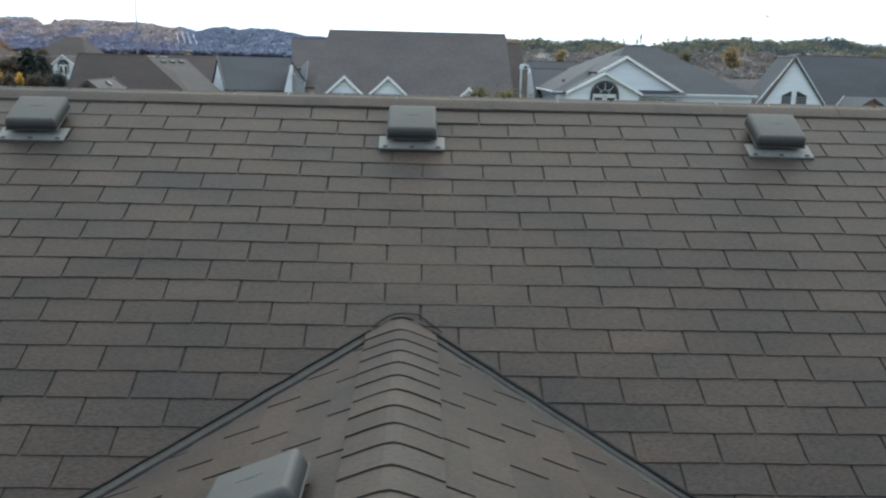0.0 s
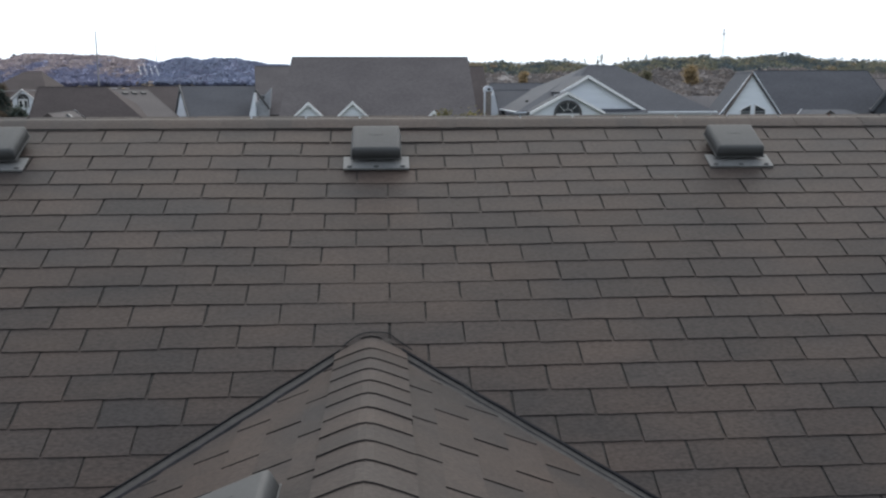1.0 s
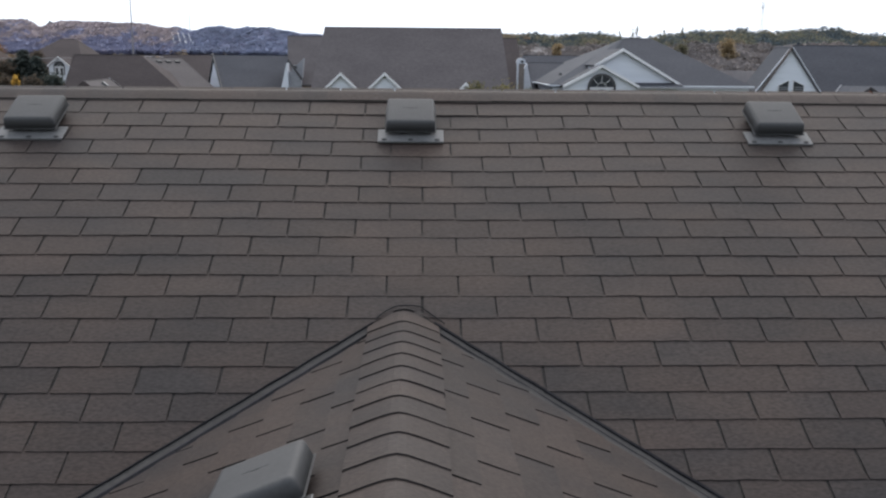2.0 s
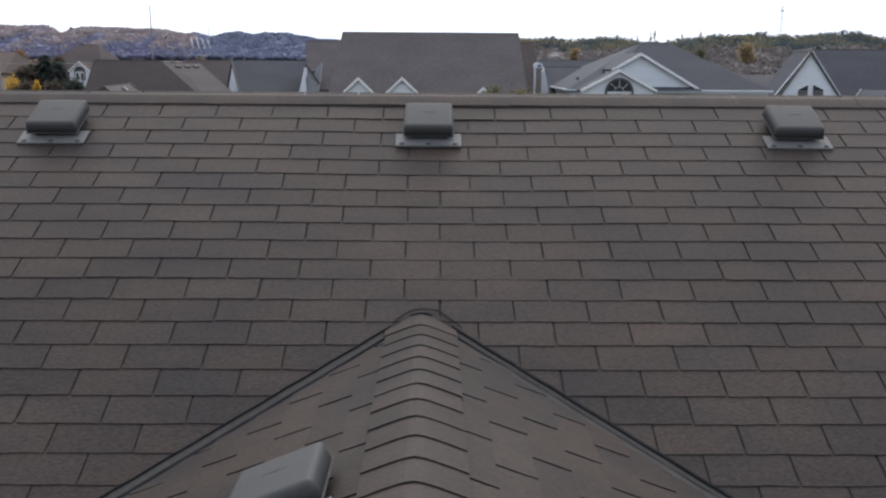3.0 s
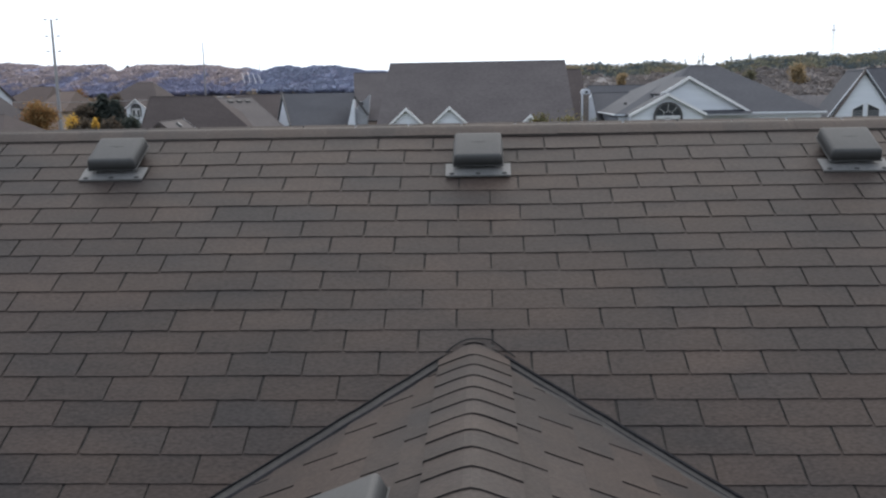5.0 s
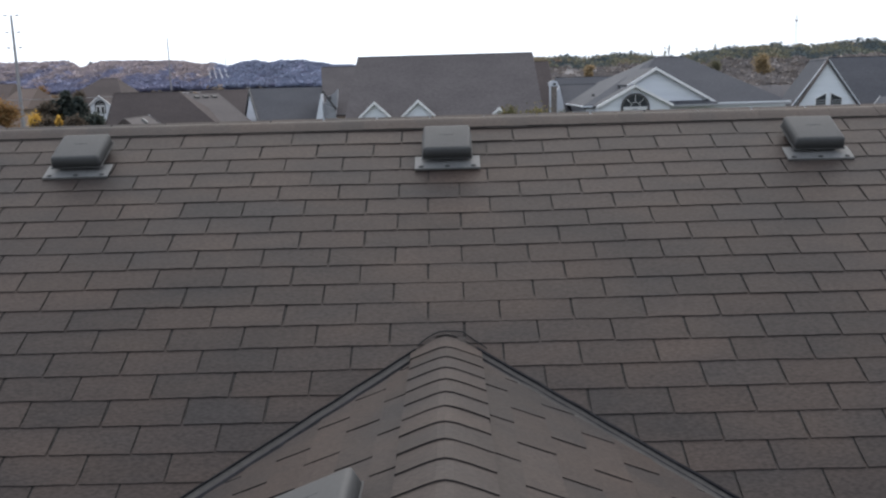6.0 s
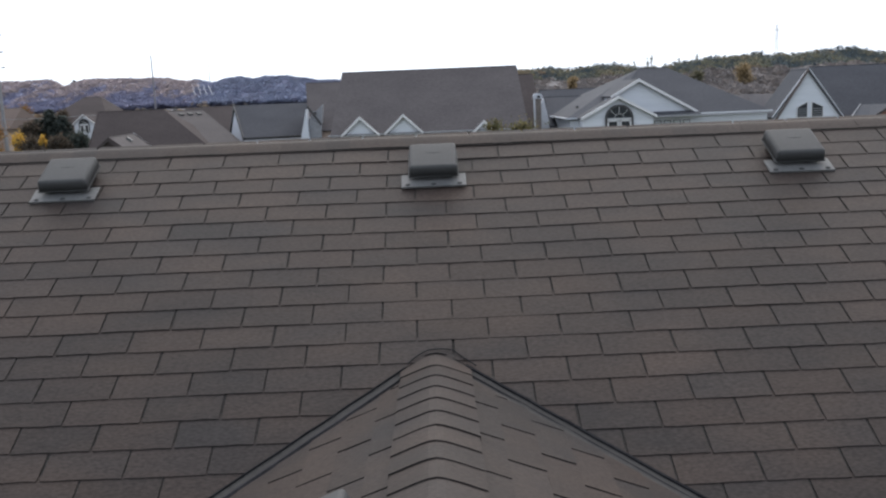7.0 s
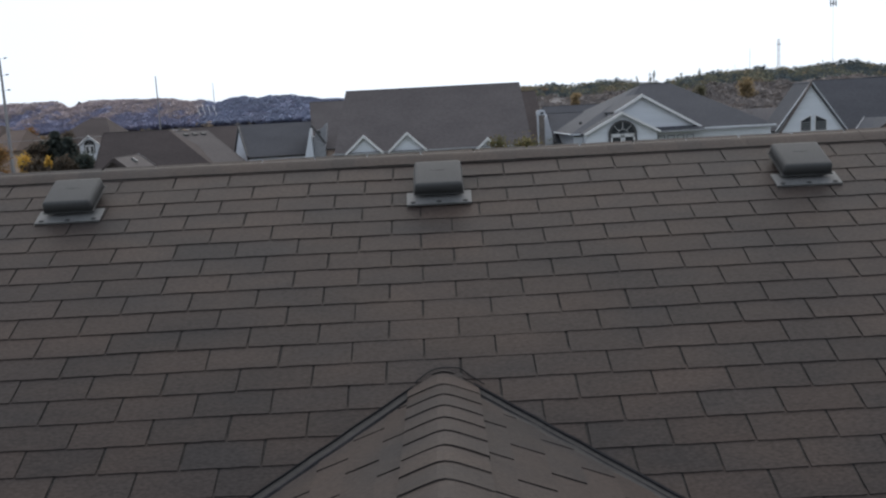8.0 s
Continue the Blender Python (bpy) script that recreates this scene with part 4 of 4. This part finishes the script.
# ---- woods on the hills: tree crowns of leaf sprays over a closed sheet ----
def wood_tones(name, stops, scale, share=0.7, gain=1.0):
    """Foliage in stands: a broad noise picks the colour of each stand, leaf by leaf it varies a little. share: how much light the leaves let through."""
    m = bpy.data.materials.new(name)
    m.use_nodes = True
    n, l = m.node_tree.nodes, m.node_tree.links
    p = n["Principled BSDF"]
    p.inputs["Roughness"].default_value, p.inputs["Specular IOR Level"].default_value = 0.9, 0.1
    geo = n.new("ShaderNodeNewGeometry")
    nz = n.new("ShaderNodeTexNoise")
    nz.inputs["Scale"].default_value, nz.inputs["Detail"].default_value, nz.inputs["Roughness"].default_value = scale, 3, 0.6
    mp = n.new("ShaderNodeMapping")
    mp.inputs["Scale"].default_value = (1, 0.2, 1)
    l.new(geo.outputs["Position"], mp.inputs["Vector"]), l.new(mp.outputs[0], nz.inputs["Vector"])
    own = n.new("ShaderNodeMath")
    own.operation, own.inputs[1].default_value = "MULTIPLY_ADD", 0.05
    l.new(geo.outputs["Random Per Island"], own.inputs[0]), l.new(nz.outputs["Fac"], own.inputs[2])
    rampn = n.new("ShaderNodeValToRGB")
    el = rampn.color_ramp.elements
    for i, (pos, col) in enumerate(stops):
        e = el[i] if i < 2 else el.new(pos)
        e.position, e.color = pos, (col[0] * gain, col[1] * gain, col[2] * gain, 1)
    l.new(own.outputs[0], rampn.inputs["Fac"])
    l.new(rampn.outputs["Color"], p.inputs["Base Color"])
    return thin_leaf(m, share) if share else m


def tree_tones(name, colours, scale):
    """One foliage material for each tone, from dark to pale, distance haze mixed in."""
    out = []
    for k, c in enumerate(colours):
        low, high = [tuple(v * g for v in c) for g in (0.84, 1.16)]
        out.append(wood_tones(name, ((0.32, low), (0.68, high)), scale))
    return out


def stand(seed, r0, r1, y0, y1, nr, ny, radius, high, pick, squat=1.0):
    """Crowns spread evenly over a fan of the land between the slopes r0 and r1: x, y, z, radius, height, kind."""
    rng = np.random.default_rng(seed)
    out = []
    for j in range(ny):
        for i in range(nr):
            f = (j + rng.uniform(-0.2, 1.2)) / ny
            y = y0 + (y1 - y0) * f
            x = (r0 + (r1 - r0) * (i + rng.uniform(-0.2, 1.2)) / nr) * (y + 3.75)
            n = noise.noise((x * 5.0 / radius / 24, y * 5.0 / radius / 130, seed)) + 0.5 * noise.noise((x * 5.0 / radius / 14, y * 5.0 / radius / 60, seed + 3))
            s = radius * rng.uniform(0.65, 1.25)
            tall = high * rng.uniform(0.78, 1.1) * (1 + 0.2 * n)
            out.append((x, y, land(x, y) + tall - s * squat, s, s * squat * rng.uniform(0.85, 1.35), pick(rng, f, n)))
    return out


def woods(name, label, spots, leaves, size, tones, face=0.5):
    """One mesh of tree crowns. Each crown is a loose ball of leaf sprays of one kind; face: how far the sprays follow the crown's form."""
    rng = np.random.default_rng(len(spots))
    n = len(spots) * leaves
    at = np.repeat(np.array([p[:5] for p in spots]), leaves, axis=0)
    v = rng.normal(size=(n, 3))
    v[:, 2] = np.abs(v[:, 2]) - 0.35
    v *= rng.uniform(0.6, 1.05, (n, 1)) / np.linalg.norm(v, axis=1, keepdims=True)
    p = at[:, :3] + v * at[:, [3, 3, 4]]
    out = face * v + (0, -0.12, 0.5) + 0.2 * rng.normal(size=(n, 3))
    a = np.cross(out, rng.normal(size=(n, 3)))
    a /= np.linalg.norm(a, axis=1, keepdims=True)
    b = np.cross(a, out)
    b /= np.linalg.norm(b, axis=1, keepdims=True)
    s = size * rng.uniform(0.6, 1.4, (n, 1))
    corners = np.stack([p - a * s, p + b * s * 0.7, p + a * s, p - b * s * 0.7], 1).reshape(-1, 3)
    me = bpy.data.meshes.new(name)
    me.from_pydata(corners.tolist(), [], np.arange(4 * n).reshape(-1, 4).tolist())
    for m in tones:
        me.materials.append(m)
    me.polygons.foreach_set("material_index", np.repeat([p[5] for p in spots], leaves).tolist())
    return tagged(new(name, me), label, "woods", kind="stuff")


def canopy(name, label, r0, r1, y0, y1, nr, ny, high, lump, amp, material):
    """Closed tree tops seen from afar: one lumpy sheet of crowns over the land, its rim brought down to the ground."""
    verts, faces = [], []
    for j in range(ny + 1):
        y = y0 + (y1 - y0) * j / ny
        for i in range(nr + 1):
            x = (r0 + (r1 - r0) * i / nr) * (y + 3.75)
            z = land(x, y)
            if 0 < i < nr and 0 < j < ny:
                crown = abs(noise.noise((x / lump, y / lump, 3.1))) + 0.45 * abs(noise.noise((x * 2.3 / lump, y * 2.3 / lump, 8.7)))
                z += high - amp * crown + 0.8 * amp * noise.noise((x * 0.25 / lump, y * 0.25 / lump, 1.7))
            verts.append((x, y, z))
    for j in range(ny):
        for i in range(nr):
            k = j * (nr + 1) + i
            faces.append((k, k + 1, k + nr + 2, k + nr + 1))
    me = bpy.data.meshes.new(name)
    me.from_pydata(verts, [], faces)
    me.materials.append(material)
    me.shade_smooth()
    return tagged(new(name, me), label, "woods", kind="stuff")


# Distance haze is painted into these wood colours: violet-blue far, greyed near.
FAR_HAZE_TONES = tree_tones("hazy_far_woods", ((0.175, 0.188, 0.278), (0.192, 0.200, 0.285), (0.225, 0.218, 0.29), (0.305, 0.265, 0.285), (0.37, 0.322, 0.32), (0.185, 0.212, 0.298), (0.200, 0.226, 0.308)), 0.03)
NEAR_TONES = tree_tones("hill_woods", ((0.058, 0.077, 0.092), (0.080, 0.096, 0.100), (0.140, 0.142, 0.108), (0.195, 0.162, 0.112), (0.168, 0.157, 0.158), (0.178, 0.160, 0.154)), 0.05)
VALLEY_TONES = ((0.38, (0.090, 0.096, 0.105)), (0.76, (0.34, 0.22, 0.10)), (0.56, (0.125, 0.118, 0.115)), (0.67, (0.225, 0.165, 0.11)))
M_VALLEY = wood_tones("valley_autumn_woods", VALLEY_TONES, 0.035)
# The sheets under the crowns carry the same haze in their colours.
M_FAR_SHEET = wood_tones("hazy_far_sheet", ((0.34, (0.125, 0.136, 0.205)), (0.68, (0.142, 0.151, 0.218))), 0.03, 0.0)
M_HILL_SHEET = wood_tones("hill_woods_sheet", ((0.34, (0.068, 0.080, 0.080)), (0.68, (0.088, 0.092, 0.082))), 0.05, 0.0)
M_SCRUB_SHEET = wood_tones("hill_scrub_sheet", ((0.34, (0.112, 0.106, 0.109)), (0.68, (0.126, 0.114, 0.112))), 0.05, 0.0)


def far_kind(rng, f, n):
    v = 1.25 * f + 0.55 * n - 0.12 + rng.uniform(-0.12, 0.12)
    if v > 0.52:
        return 4 if rng.uniform() < 0.45 else 3
    if v > 0.36:
        return 3 if rng.uniform() < 0.4 else 2
    return 2 if rng.uniform() < 0.08 else int(rng.uniform() < 0.5)


def slate_kind(rng, f, n):
    return 6 if rng.uniform() < 0.35 + 0.5 * n else (1 if rng.uniform() < 0.15 else 5)


def hill_kind(rng, f, n):
    v = n + rng.uniform(-0.15, 0.15)
    if v > 0.32:
        return 3 if rng.uniform() < 0.55 else 2
    return 2 if v > 0.05 else int(v > -0.22)


def scrub_kind(rng, f, n):
    return 4 if rng.uniform() < 0.5 + 0.6 * n else 5


canopy("escarpment_canopy", "closed tree tops on the far slope, tinted blue-grey for haze", -0.64, 0.14, 1166, 1470, 420, 72, 5.6, 6.5, 1.2, M_FAR_SHEET)
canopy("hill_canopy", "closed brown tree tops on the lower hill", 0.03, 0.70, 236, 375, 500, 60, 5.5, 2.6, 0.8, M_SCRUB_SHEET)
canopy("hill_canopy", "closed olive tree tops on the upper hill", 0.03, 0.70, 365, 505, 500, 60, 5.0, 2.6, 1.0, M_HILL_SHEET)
woods("escarpment_woods", "pale beige autumn woods on the far escarpment, tinted violet-grey for haze", stand(31, -0.64, -0.262, 1130, 1466, 104, 43, 5.6, 7.8, far_kind, 0.6), 46, 1.5, FAR_HAZE_TONES, 0.22)
woods("escarpment_woods", "woods on the lower escarpment, tinted slate-blue for haze", stand(35, -0.268, 0.13, 1130, 1466, 108, 43, 5.6, 7.8, slate_kind, 0.6), 44, 1.5, FAR_HAZE_TONES, 0.22)
woods("valley_woods", "mixed autumn trees across the valley floor", [(*p[:5], 0) for p in stand(32, -0.70, 0.12, 150, 800, 60, 60, 2.6, 7.0, slate_kind)], 24, 0.9, [M_VALLEY])
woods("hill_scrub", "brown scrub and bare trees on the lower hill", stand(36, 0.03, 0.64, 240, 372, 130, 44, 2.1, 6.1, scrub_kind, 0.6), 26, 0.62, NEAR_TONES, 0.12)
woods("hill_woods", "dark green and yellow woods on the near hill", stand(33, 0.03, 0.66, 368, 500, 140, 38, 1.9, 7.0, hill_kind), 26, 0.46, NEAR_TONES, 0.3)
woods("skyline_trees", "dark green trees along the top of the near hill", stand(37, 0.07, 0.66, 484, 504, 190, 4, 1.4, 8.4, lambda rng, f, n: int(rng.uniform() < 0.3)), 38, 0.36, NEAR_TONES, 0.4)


# ---- pole, towers and pipelines ----
def utility_pole(x, y, top):
    p = thing("utility_pole", Matrix.Translation((x, y, GROUND)), "tall tapered concrete utility pole with line insulators", "utility pole")
    h = top - GROUND
    part("shaft", rod((0, 0, 0), (0, 0, h), 0.19, 0.07, 12), M_POLE, p)
    for k, z in enumerate((h - 0.05, h - 1.25, h - 2.35)):
        for sx in (-1, 1):
            arm = rod((0, 0, z), (sx * 0.36, 0, z + 0.04), 0.010, 0.008, 6)
            b = part("insulator_arm", arm, M_STEEL, p)
            ins = rod((sx * 0.34, 0, z + 0.04), (sx * 0.56, 0, z + 0.07), 0.055, 0.045, 8)
            part("insulator", ins, M_STEEL, b)
    return p


utility_pole(-31.82, 62.0, 6.98)
wire = bmesh.new()
spans = [(-41.0 + 1.0 * i, 62.12, 1.02 + 0.006 * abs(i - 9) ** 1.6 - 0.012 * i) for i in range(19)]
for a, b in zip(spans, spans[1:]):
    rod(a, b, 0.02, 0.02, 5, wire)
tagged(new("overhead_cable", mesh_of("overhead_cable", wire, M_POLE)), "thin grey overhead cable strung past the utility pole", "cable")


def mast(label, x, y, top, width, lattice):
    z0 = land(x, y)
    t = thing("radio_mast", Matrix.Translation((x, y, z0)), label, "radio mast")
    h = top - z0
    if not lattice:
        part("mast_tube", rod((0, 0, 0), (0, 0, h), width, width * 0.5, 6), M_STEEL, t)
        return t
    legs = [(-1, -1), (1, -1), (1, 1), (-1, 1)]
    for a, b in legs:
        part("leg", beam((a * width, b * width, 0), (a * width * 0.6, b * width * 0.6, h), 0.17, 0.17), M_STEEL, t)
    n = 9
    br = bmesh.new()
    for i in range(n):
        z = h * (i + 0.5) / n
        k = width * (1 - 0.4 * z / h)
        k2 = width * (1 - 0.4 * min(h, z + h / n) / h)
        for (a, b), (c, d) in zip(legs, legs[1:] + legs[:1]):
            beam((a * k, b * k, z), (c * k2, d * k2, min(h, z + h / n)), 0.11, 0.11, br)
            beam((a * k, b * k, z), (c * k, d * k, z), 0.13, 0.13, br)
    part("bracing", br, M_STEEL, t)
    deck_top = box(-width * 1.3, width * 1.3, -width * 1.3, width * 1.3, h - 6, h - 5.2)
    part("platform", deck_top, M_STEEL, t)
    return t


mast("slender radio mast standing in the valley", -94.8, 300.0, 19.5, 0.34, False)
mast("slender radio mast far off", -374.2, 1500.0, 76.0, 0.75, False)
mast("steel lattice tower beyond the wooded hill", 348.2, 900.0, 60.5, 1.35, True)
mast("thin mast beyond the wooded hill", 319.1, 900.0, 52.5, 0.35, False)
mast("short thin mast beyond the wooded hill", 303.7, 900.0, 37.5, 0.3, False)
for x, top in ((512.3, 37.5), (522.4, 38.5)):
    mast("thin mast on the far side of the wooded hill", x, 900.0, top, 0.45, False)
tall = mast("tall thin mast with an antenna head", 313.7, 700.0, 78.2, 0.16, False)
head_box = bmesh.new()
for a in range(6):
    w = 2 * math.pi * a / 6
    box(2.2 * math.cos(w) - 0.28, 2.2 * math.cos(w) + 0.28, 2.2 * math.sin(w) - 0.28, 2.2 * math.sin(w) + 0.28, -7 + 1.2 * (a % 2), -2.6 + 1.2 * (a % 2), head_box)
rod((0, 0, -4.8), (0, 0, -4.5), 2.5, 2.5, 12, head_box)
part("antenna_head", head_box, M_STEEL, tall, "", Matrix.Translation((0, 0, 76.6 - land(313.7, 700.0))))


def pipeline(x0, x1, y0, y1):
    a = Vector((x0, y0, land(x0, y0) + 9.5))
    b = Vector((x1, y1, land(x1, y1) + 9.5))
    p = thing("pipeline", Matrix.Translation((x0, y0, land(x0, y0))), "white pipeline running down the wooded escarpment", "pipeline", "pipelines on the escarpment")
    part("pipe", rod((0, 0, 9.5), b - a + Vector((0, 0, 9.5)), 0.18, 0.18, 6), M_PIPE, p)
    return p


for k in range(4):
    pipeline(-360.0 + 8.0 * k, -330.0 + 8.0 * k, 1335.0, 1235.0)


# ---- shingles: tabs, ridge caps, and the rest joined ----
def tab_mesh(rng, cut=None, gap=0.0048):
    """One tab: origin at the middle of its lower edge. cut: a point and a normal, in the tab's own frame, beyond which it is cut away."""
    bm = bmesh.new()
    w, g = TAB / 2 - gap, 0.0014
    top, low = [], []
    for x, y in ((-w, 0), (-w * 0.6, 0), (-w * 0.2, 0), (w * 0.2, 0), (w * 0.6, 0), (w, 0), (w, 0.08), (w, 0.172), (-w, 0.172), (-w, 0.08)):
        jx, jy = rng.uniform(-g, g), rng.uniform(-g, g) * (1.5 if y == 0 else 0)
        hz = 0.0080 - 0.0050 * y / 0.172
        top.append(bm.verts.new((x + jx, y + jy, hz + rng.uniform(-0.0005, 0.0007) * (y == 0))))
        low.append(bm.verts.new((x + jx, y + jy, 0.001 if y == 0 else 0.0002)))
    bm.faces.new(top)
    bm.faces.new(low[::-1]).material_index = 1
    n = len(top)
    for i in range(n):
        bm.faces.new((low[i], low[(i + 1) % n], top[(i + 1) % n], top[i])).material_index = 1
    if cut:
        bmesh.ops.bisect_plane(bm, geom=bm.verts[:] + bm.edges[:] + bm.faces[:], plane_co=cut[0], plane_no=cut[1], clear_outer=True)
        if not bm.faces:
            bm.free()
            return None
        for q in bmesh.ops.holes_fill(bm, edges=[e for e in bm.edges if e.is_boundary], sides=0)["faces"]:
            q.material_index = 1
    bmesh.ops.recalc_face_normals(bm, faces=bm.faces[:])
    return bm


rng = random.Random(7)
TABS = [mesh_of("shingle", tab_mesh(rng), M_TAB, M_CUT) for _ in range(10)]
SIDE_TABS = [mesh_of("shingle", tab_mesh(rng, None, 0.0068), M_TAB, M_CUT) for _ in range(10)]


class Joined:
    """Pieces too many or too far to stand alone, in one mesh."""
    def __init__(self):
        self.v, self.f, self.mi = [], [], []

    def add(self, me, m):
        k = len(self.v)
        self.v += [tuple(m @ v.co) for v in me.vertices]
        self.f += [tuple(k + i for i in q.vertices) for q in me.polygons]
        self.mi += [q.material_index for q in me.polygons]

    def done(self, parent):
        me = bpy.data.meshes.new("shingle_field")
        me.from_pydata(self.v, [], self.f)
        me.materials.append(M_TAB), me.materials.append(M_CUT)
        me.polygons.foreach_set("material_index", self.mi)
        ob = new("shingle_field", me)
        ob.parent = parent
        tagged(ob, "grey-brown shingles towards the roof's edges", kind="stuff")


def piece(me, m, parent, name="shingle"):
    ob = new(name, me)
    ob.parent = parent
    ob.matrix_basis = m


rest = Joined()
first, last = math.ceil(EAVE_S / SHOW), 13
for n in range(first, last + 1):
    off = 0.5 if n % 2 else 0.0
    slip = rng.uniform(-0.004, 0.004)
    for i in range(-19, 20):
        x, s = (i + off) * TAB + TAB / 2 + slip + rng.uniform(-0.0015, 0.0015), n * SHOW + rng.uniform(-0.0018, 0.0018)
        if abs(x) > HALF - TAB / 2 or s + 0.172 > RIDGE_S + 0.06:
            continue
        side = 1 if x > GX else -1
        line = lambda px: CUT_S - K_VALLEY * abs(px - GX)
        x0, x1 = x - TAB / 2, x + TAB / 2
        worst = max(line(x0), line(x1)) if not x0 < GX < x1 else CUT_S
        best = min(line(x0), line(x1))
        lean = math.degrees(math.atan((sag(x + 0.1, s) - sag(x - 0.1, s)) / 0.2))
        m = main_pose(x, s, sag(x, s) + rng.uniform(0, 0.0005), rng.uniform(-0.2, 0.2)) @ pose(0, 0, 0, 0, -lean, 0)
        near = abs(x) < 2.55 and s > -1.25
        if s > worst or (x0 < GX < x1 and n >= 0):
            (piece(rng.choice(TABS), m, main_roof) if near else rest.add(rng.choice(TABS), m))
            continue
        if s + 0.172 < best:
            continue
        v0 = Vector((0, line(x) - s, 0))
        bm = tab_mesh(rng, (v0, Vector((-side * K_VALLEY, -1.0, 0)).normalized()))
        if bm:
            piece(mesh_of("shingle", bm, M_TAB, M_CUT), m, main_roof) if near else rest.add(mesh_of("shingle", bm, M_TAB, M_CUT), m)
rest.done(main_roof)

rest = Joined()
for side in (-1, 1):
    for k in range(0, 24):
        d = 0.262 + 0.1435 * k
        phase = (-0.40 if side > 0 else -0.490) - (0.1667 if k % 2 else 0.0)
        for j in range(-3, 19):
            y = phase + TAB / 2 - TAB * j + rng.uniform(-0.002, 0.002)
            edge = lambda dd: valley_y(dd * math.cos(GABLE)) - 0.025
            if y - TAB / 2 < GEND or d > GW / math.cos(GABLE):
                continue
            if y - TAB / 2 > edge(d - 0.172):
                continue
            m = gable_pose(side, y, d, rng.uniform(0, 0.001))
            near = y > -2.6 and k < 11
            if y + TAB / 2 < edge(d):
                (piece(rng.choice(SIDE_TABS), m, gable_roof) if near else rest.add(rng.choice(SIDE_TABS), m))
                continue
            inv = m.inverted()
            a, b = inv @ on_gable(side, edge(d), d), inv @ on_gable(side, edge(d - 0.15), d - 0.15)
            t = (b - a).normalized()
            nrm = Vector((-t.y, t.x, 0))
            far_side = inv @ on_gable(side, edge(d) + 1.0, d)
            if (far_side - a).dot(nrm) < 0:
                nrm = -nrm
            bm = tab_mesh(rng, (Vector((a.x, a.y, 0)), nrm), 0.0068)
            if bm:
                piece(mesh_of("shingle", bm, M_TAB, M_CUT), m, gable_roof) if near else rest.add(mesh_of("shingle", bm, M_TAB, M_CUT), m)
rest.done(gable_roof)


def cap_mesh(tan_a, reach, round_c, rng, thick=0.013, flat=0.0):
    """A bent ridge cap: its exposed end at local x = 0, running to +x; local y across the ridge."""
    bm = bmesh.new()
    cols = []
    n = 12
    for x, lift in ((0.0, thick), (0.15, 0.0075), (0.27, 0.002)):
        row = []
        for i in range(n + 1):
            y = reach * (2 * i / n - 1)
            z = round_c - math.sqrt((y * tan_a) ** 2 + round_c**2) * 1.0
            jx = rng.uniform(-0.0012, 0.0012) if x == 0 else 0
            thin = 1 - flat * abs(y) / reach
            row.append((bm.verts.new((x + jx, y, z + lift * thin + 0.004)), bm.verts.new((x + jx, y, z + (0.003 if 0 < i < n else -0.006)))))
        cols.append(row)
    for a, b in zip(cols, cols[1:]):
        for i in range(n):
            bm.faces.new((a[i][0], b[i][0], b[i + 1][0], a[i + 1][0]))
            bm.faces.new((a[i][1], a[i + 1][1], b[i + 1][1], b[i][1])).material_index = 1
        bm.faces.new((a[0][0], a[0][1], b[0][1], b[0][0])).material_index = 1
        bm.faces.new((a[n][0], b[n][0], b[n][1], a[n][1])).material_index = 1
    for row in (cols[0], cols[-1]):
        for i in range(n):
            bm.faces.new((row[i][0], row[i][1], row[i + 1][1], row[i + 1][0])).material_index = 1
    return mesh_of("ridge_cap", bm, M_TAB, M_CUT)


CAPS = [cap_mesh(TAN_G, 0.155, 0.011, rng) for _ in range(4)]
for k in range(40):
    y = -0.141 - 0.1355 * k - 0.0008 * k * min(k, 12)
    m = Matrix.Translation((GX + rng.uniform(-0.002, 0.002), y, GZ + 0.008)) @ pose(0, 0, 0, 0, 0, 90 + rng.uniform(-0.8, 0.8))
    if y > GEND:
        piece(rng.choice(CAPS), m, gable_roof, "ridge_cap")
piece(CAPS[0], Matrix.Translation((GX, 0.036, GZ + 0.010)) @ pose(0, 0, 0, 0, 0, 90), gable_roof, "ridge_cap")
bead = bmesh.new()
for i in range(-12, 17):
    ends = [(0.0105 * j, 0.074 - (5.6 * (0.0105 * j) ** 2 if j < 0 else along(0.0105 * j, (0, 0.04, 0.078, 0.092, 0.18), (0, 0.001, 0.008, 0.026, 0.118)))) for j in (i, i + 1)]
    rod(on_main(GX + ends[0][0], ends[0][1], 0.0135), on_main(GX + ends[1][0], ends[1][1], 0.0135), 0.0027, 0.0027, 6, bead)
part("dark_valley_line", bead, M_SEAL, gable_roof, "black tar line along the valley")
TOPS = [cap_mesh(TAN_P * 1.09, 0.105, 0.012, rng, 0.0085, 0.65) for _ in range(4)]
for k in range(-46, 46):
    m = Matrix.Translation((k * SHOW, RIDGE_Y, RIDGE_Z - 0.006 + rng.uniform(0, 0.0015))) @ pose(0, 0, 0, 0, 0, rng.uniform(-0.5, 0.5))
    piece(rng.choice(TOPS), m, main_roof, "ridge_cap")
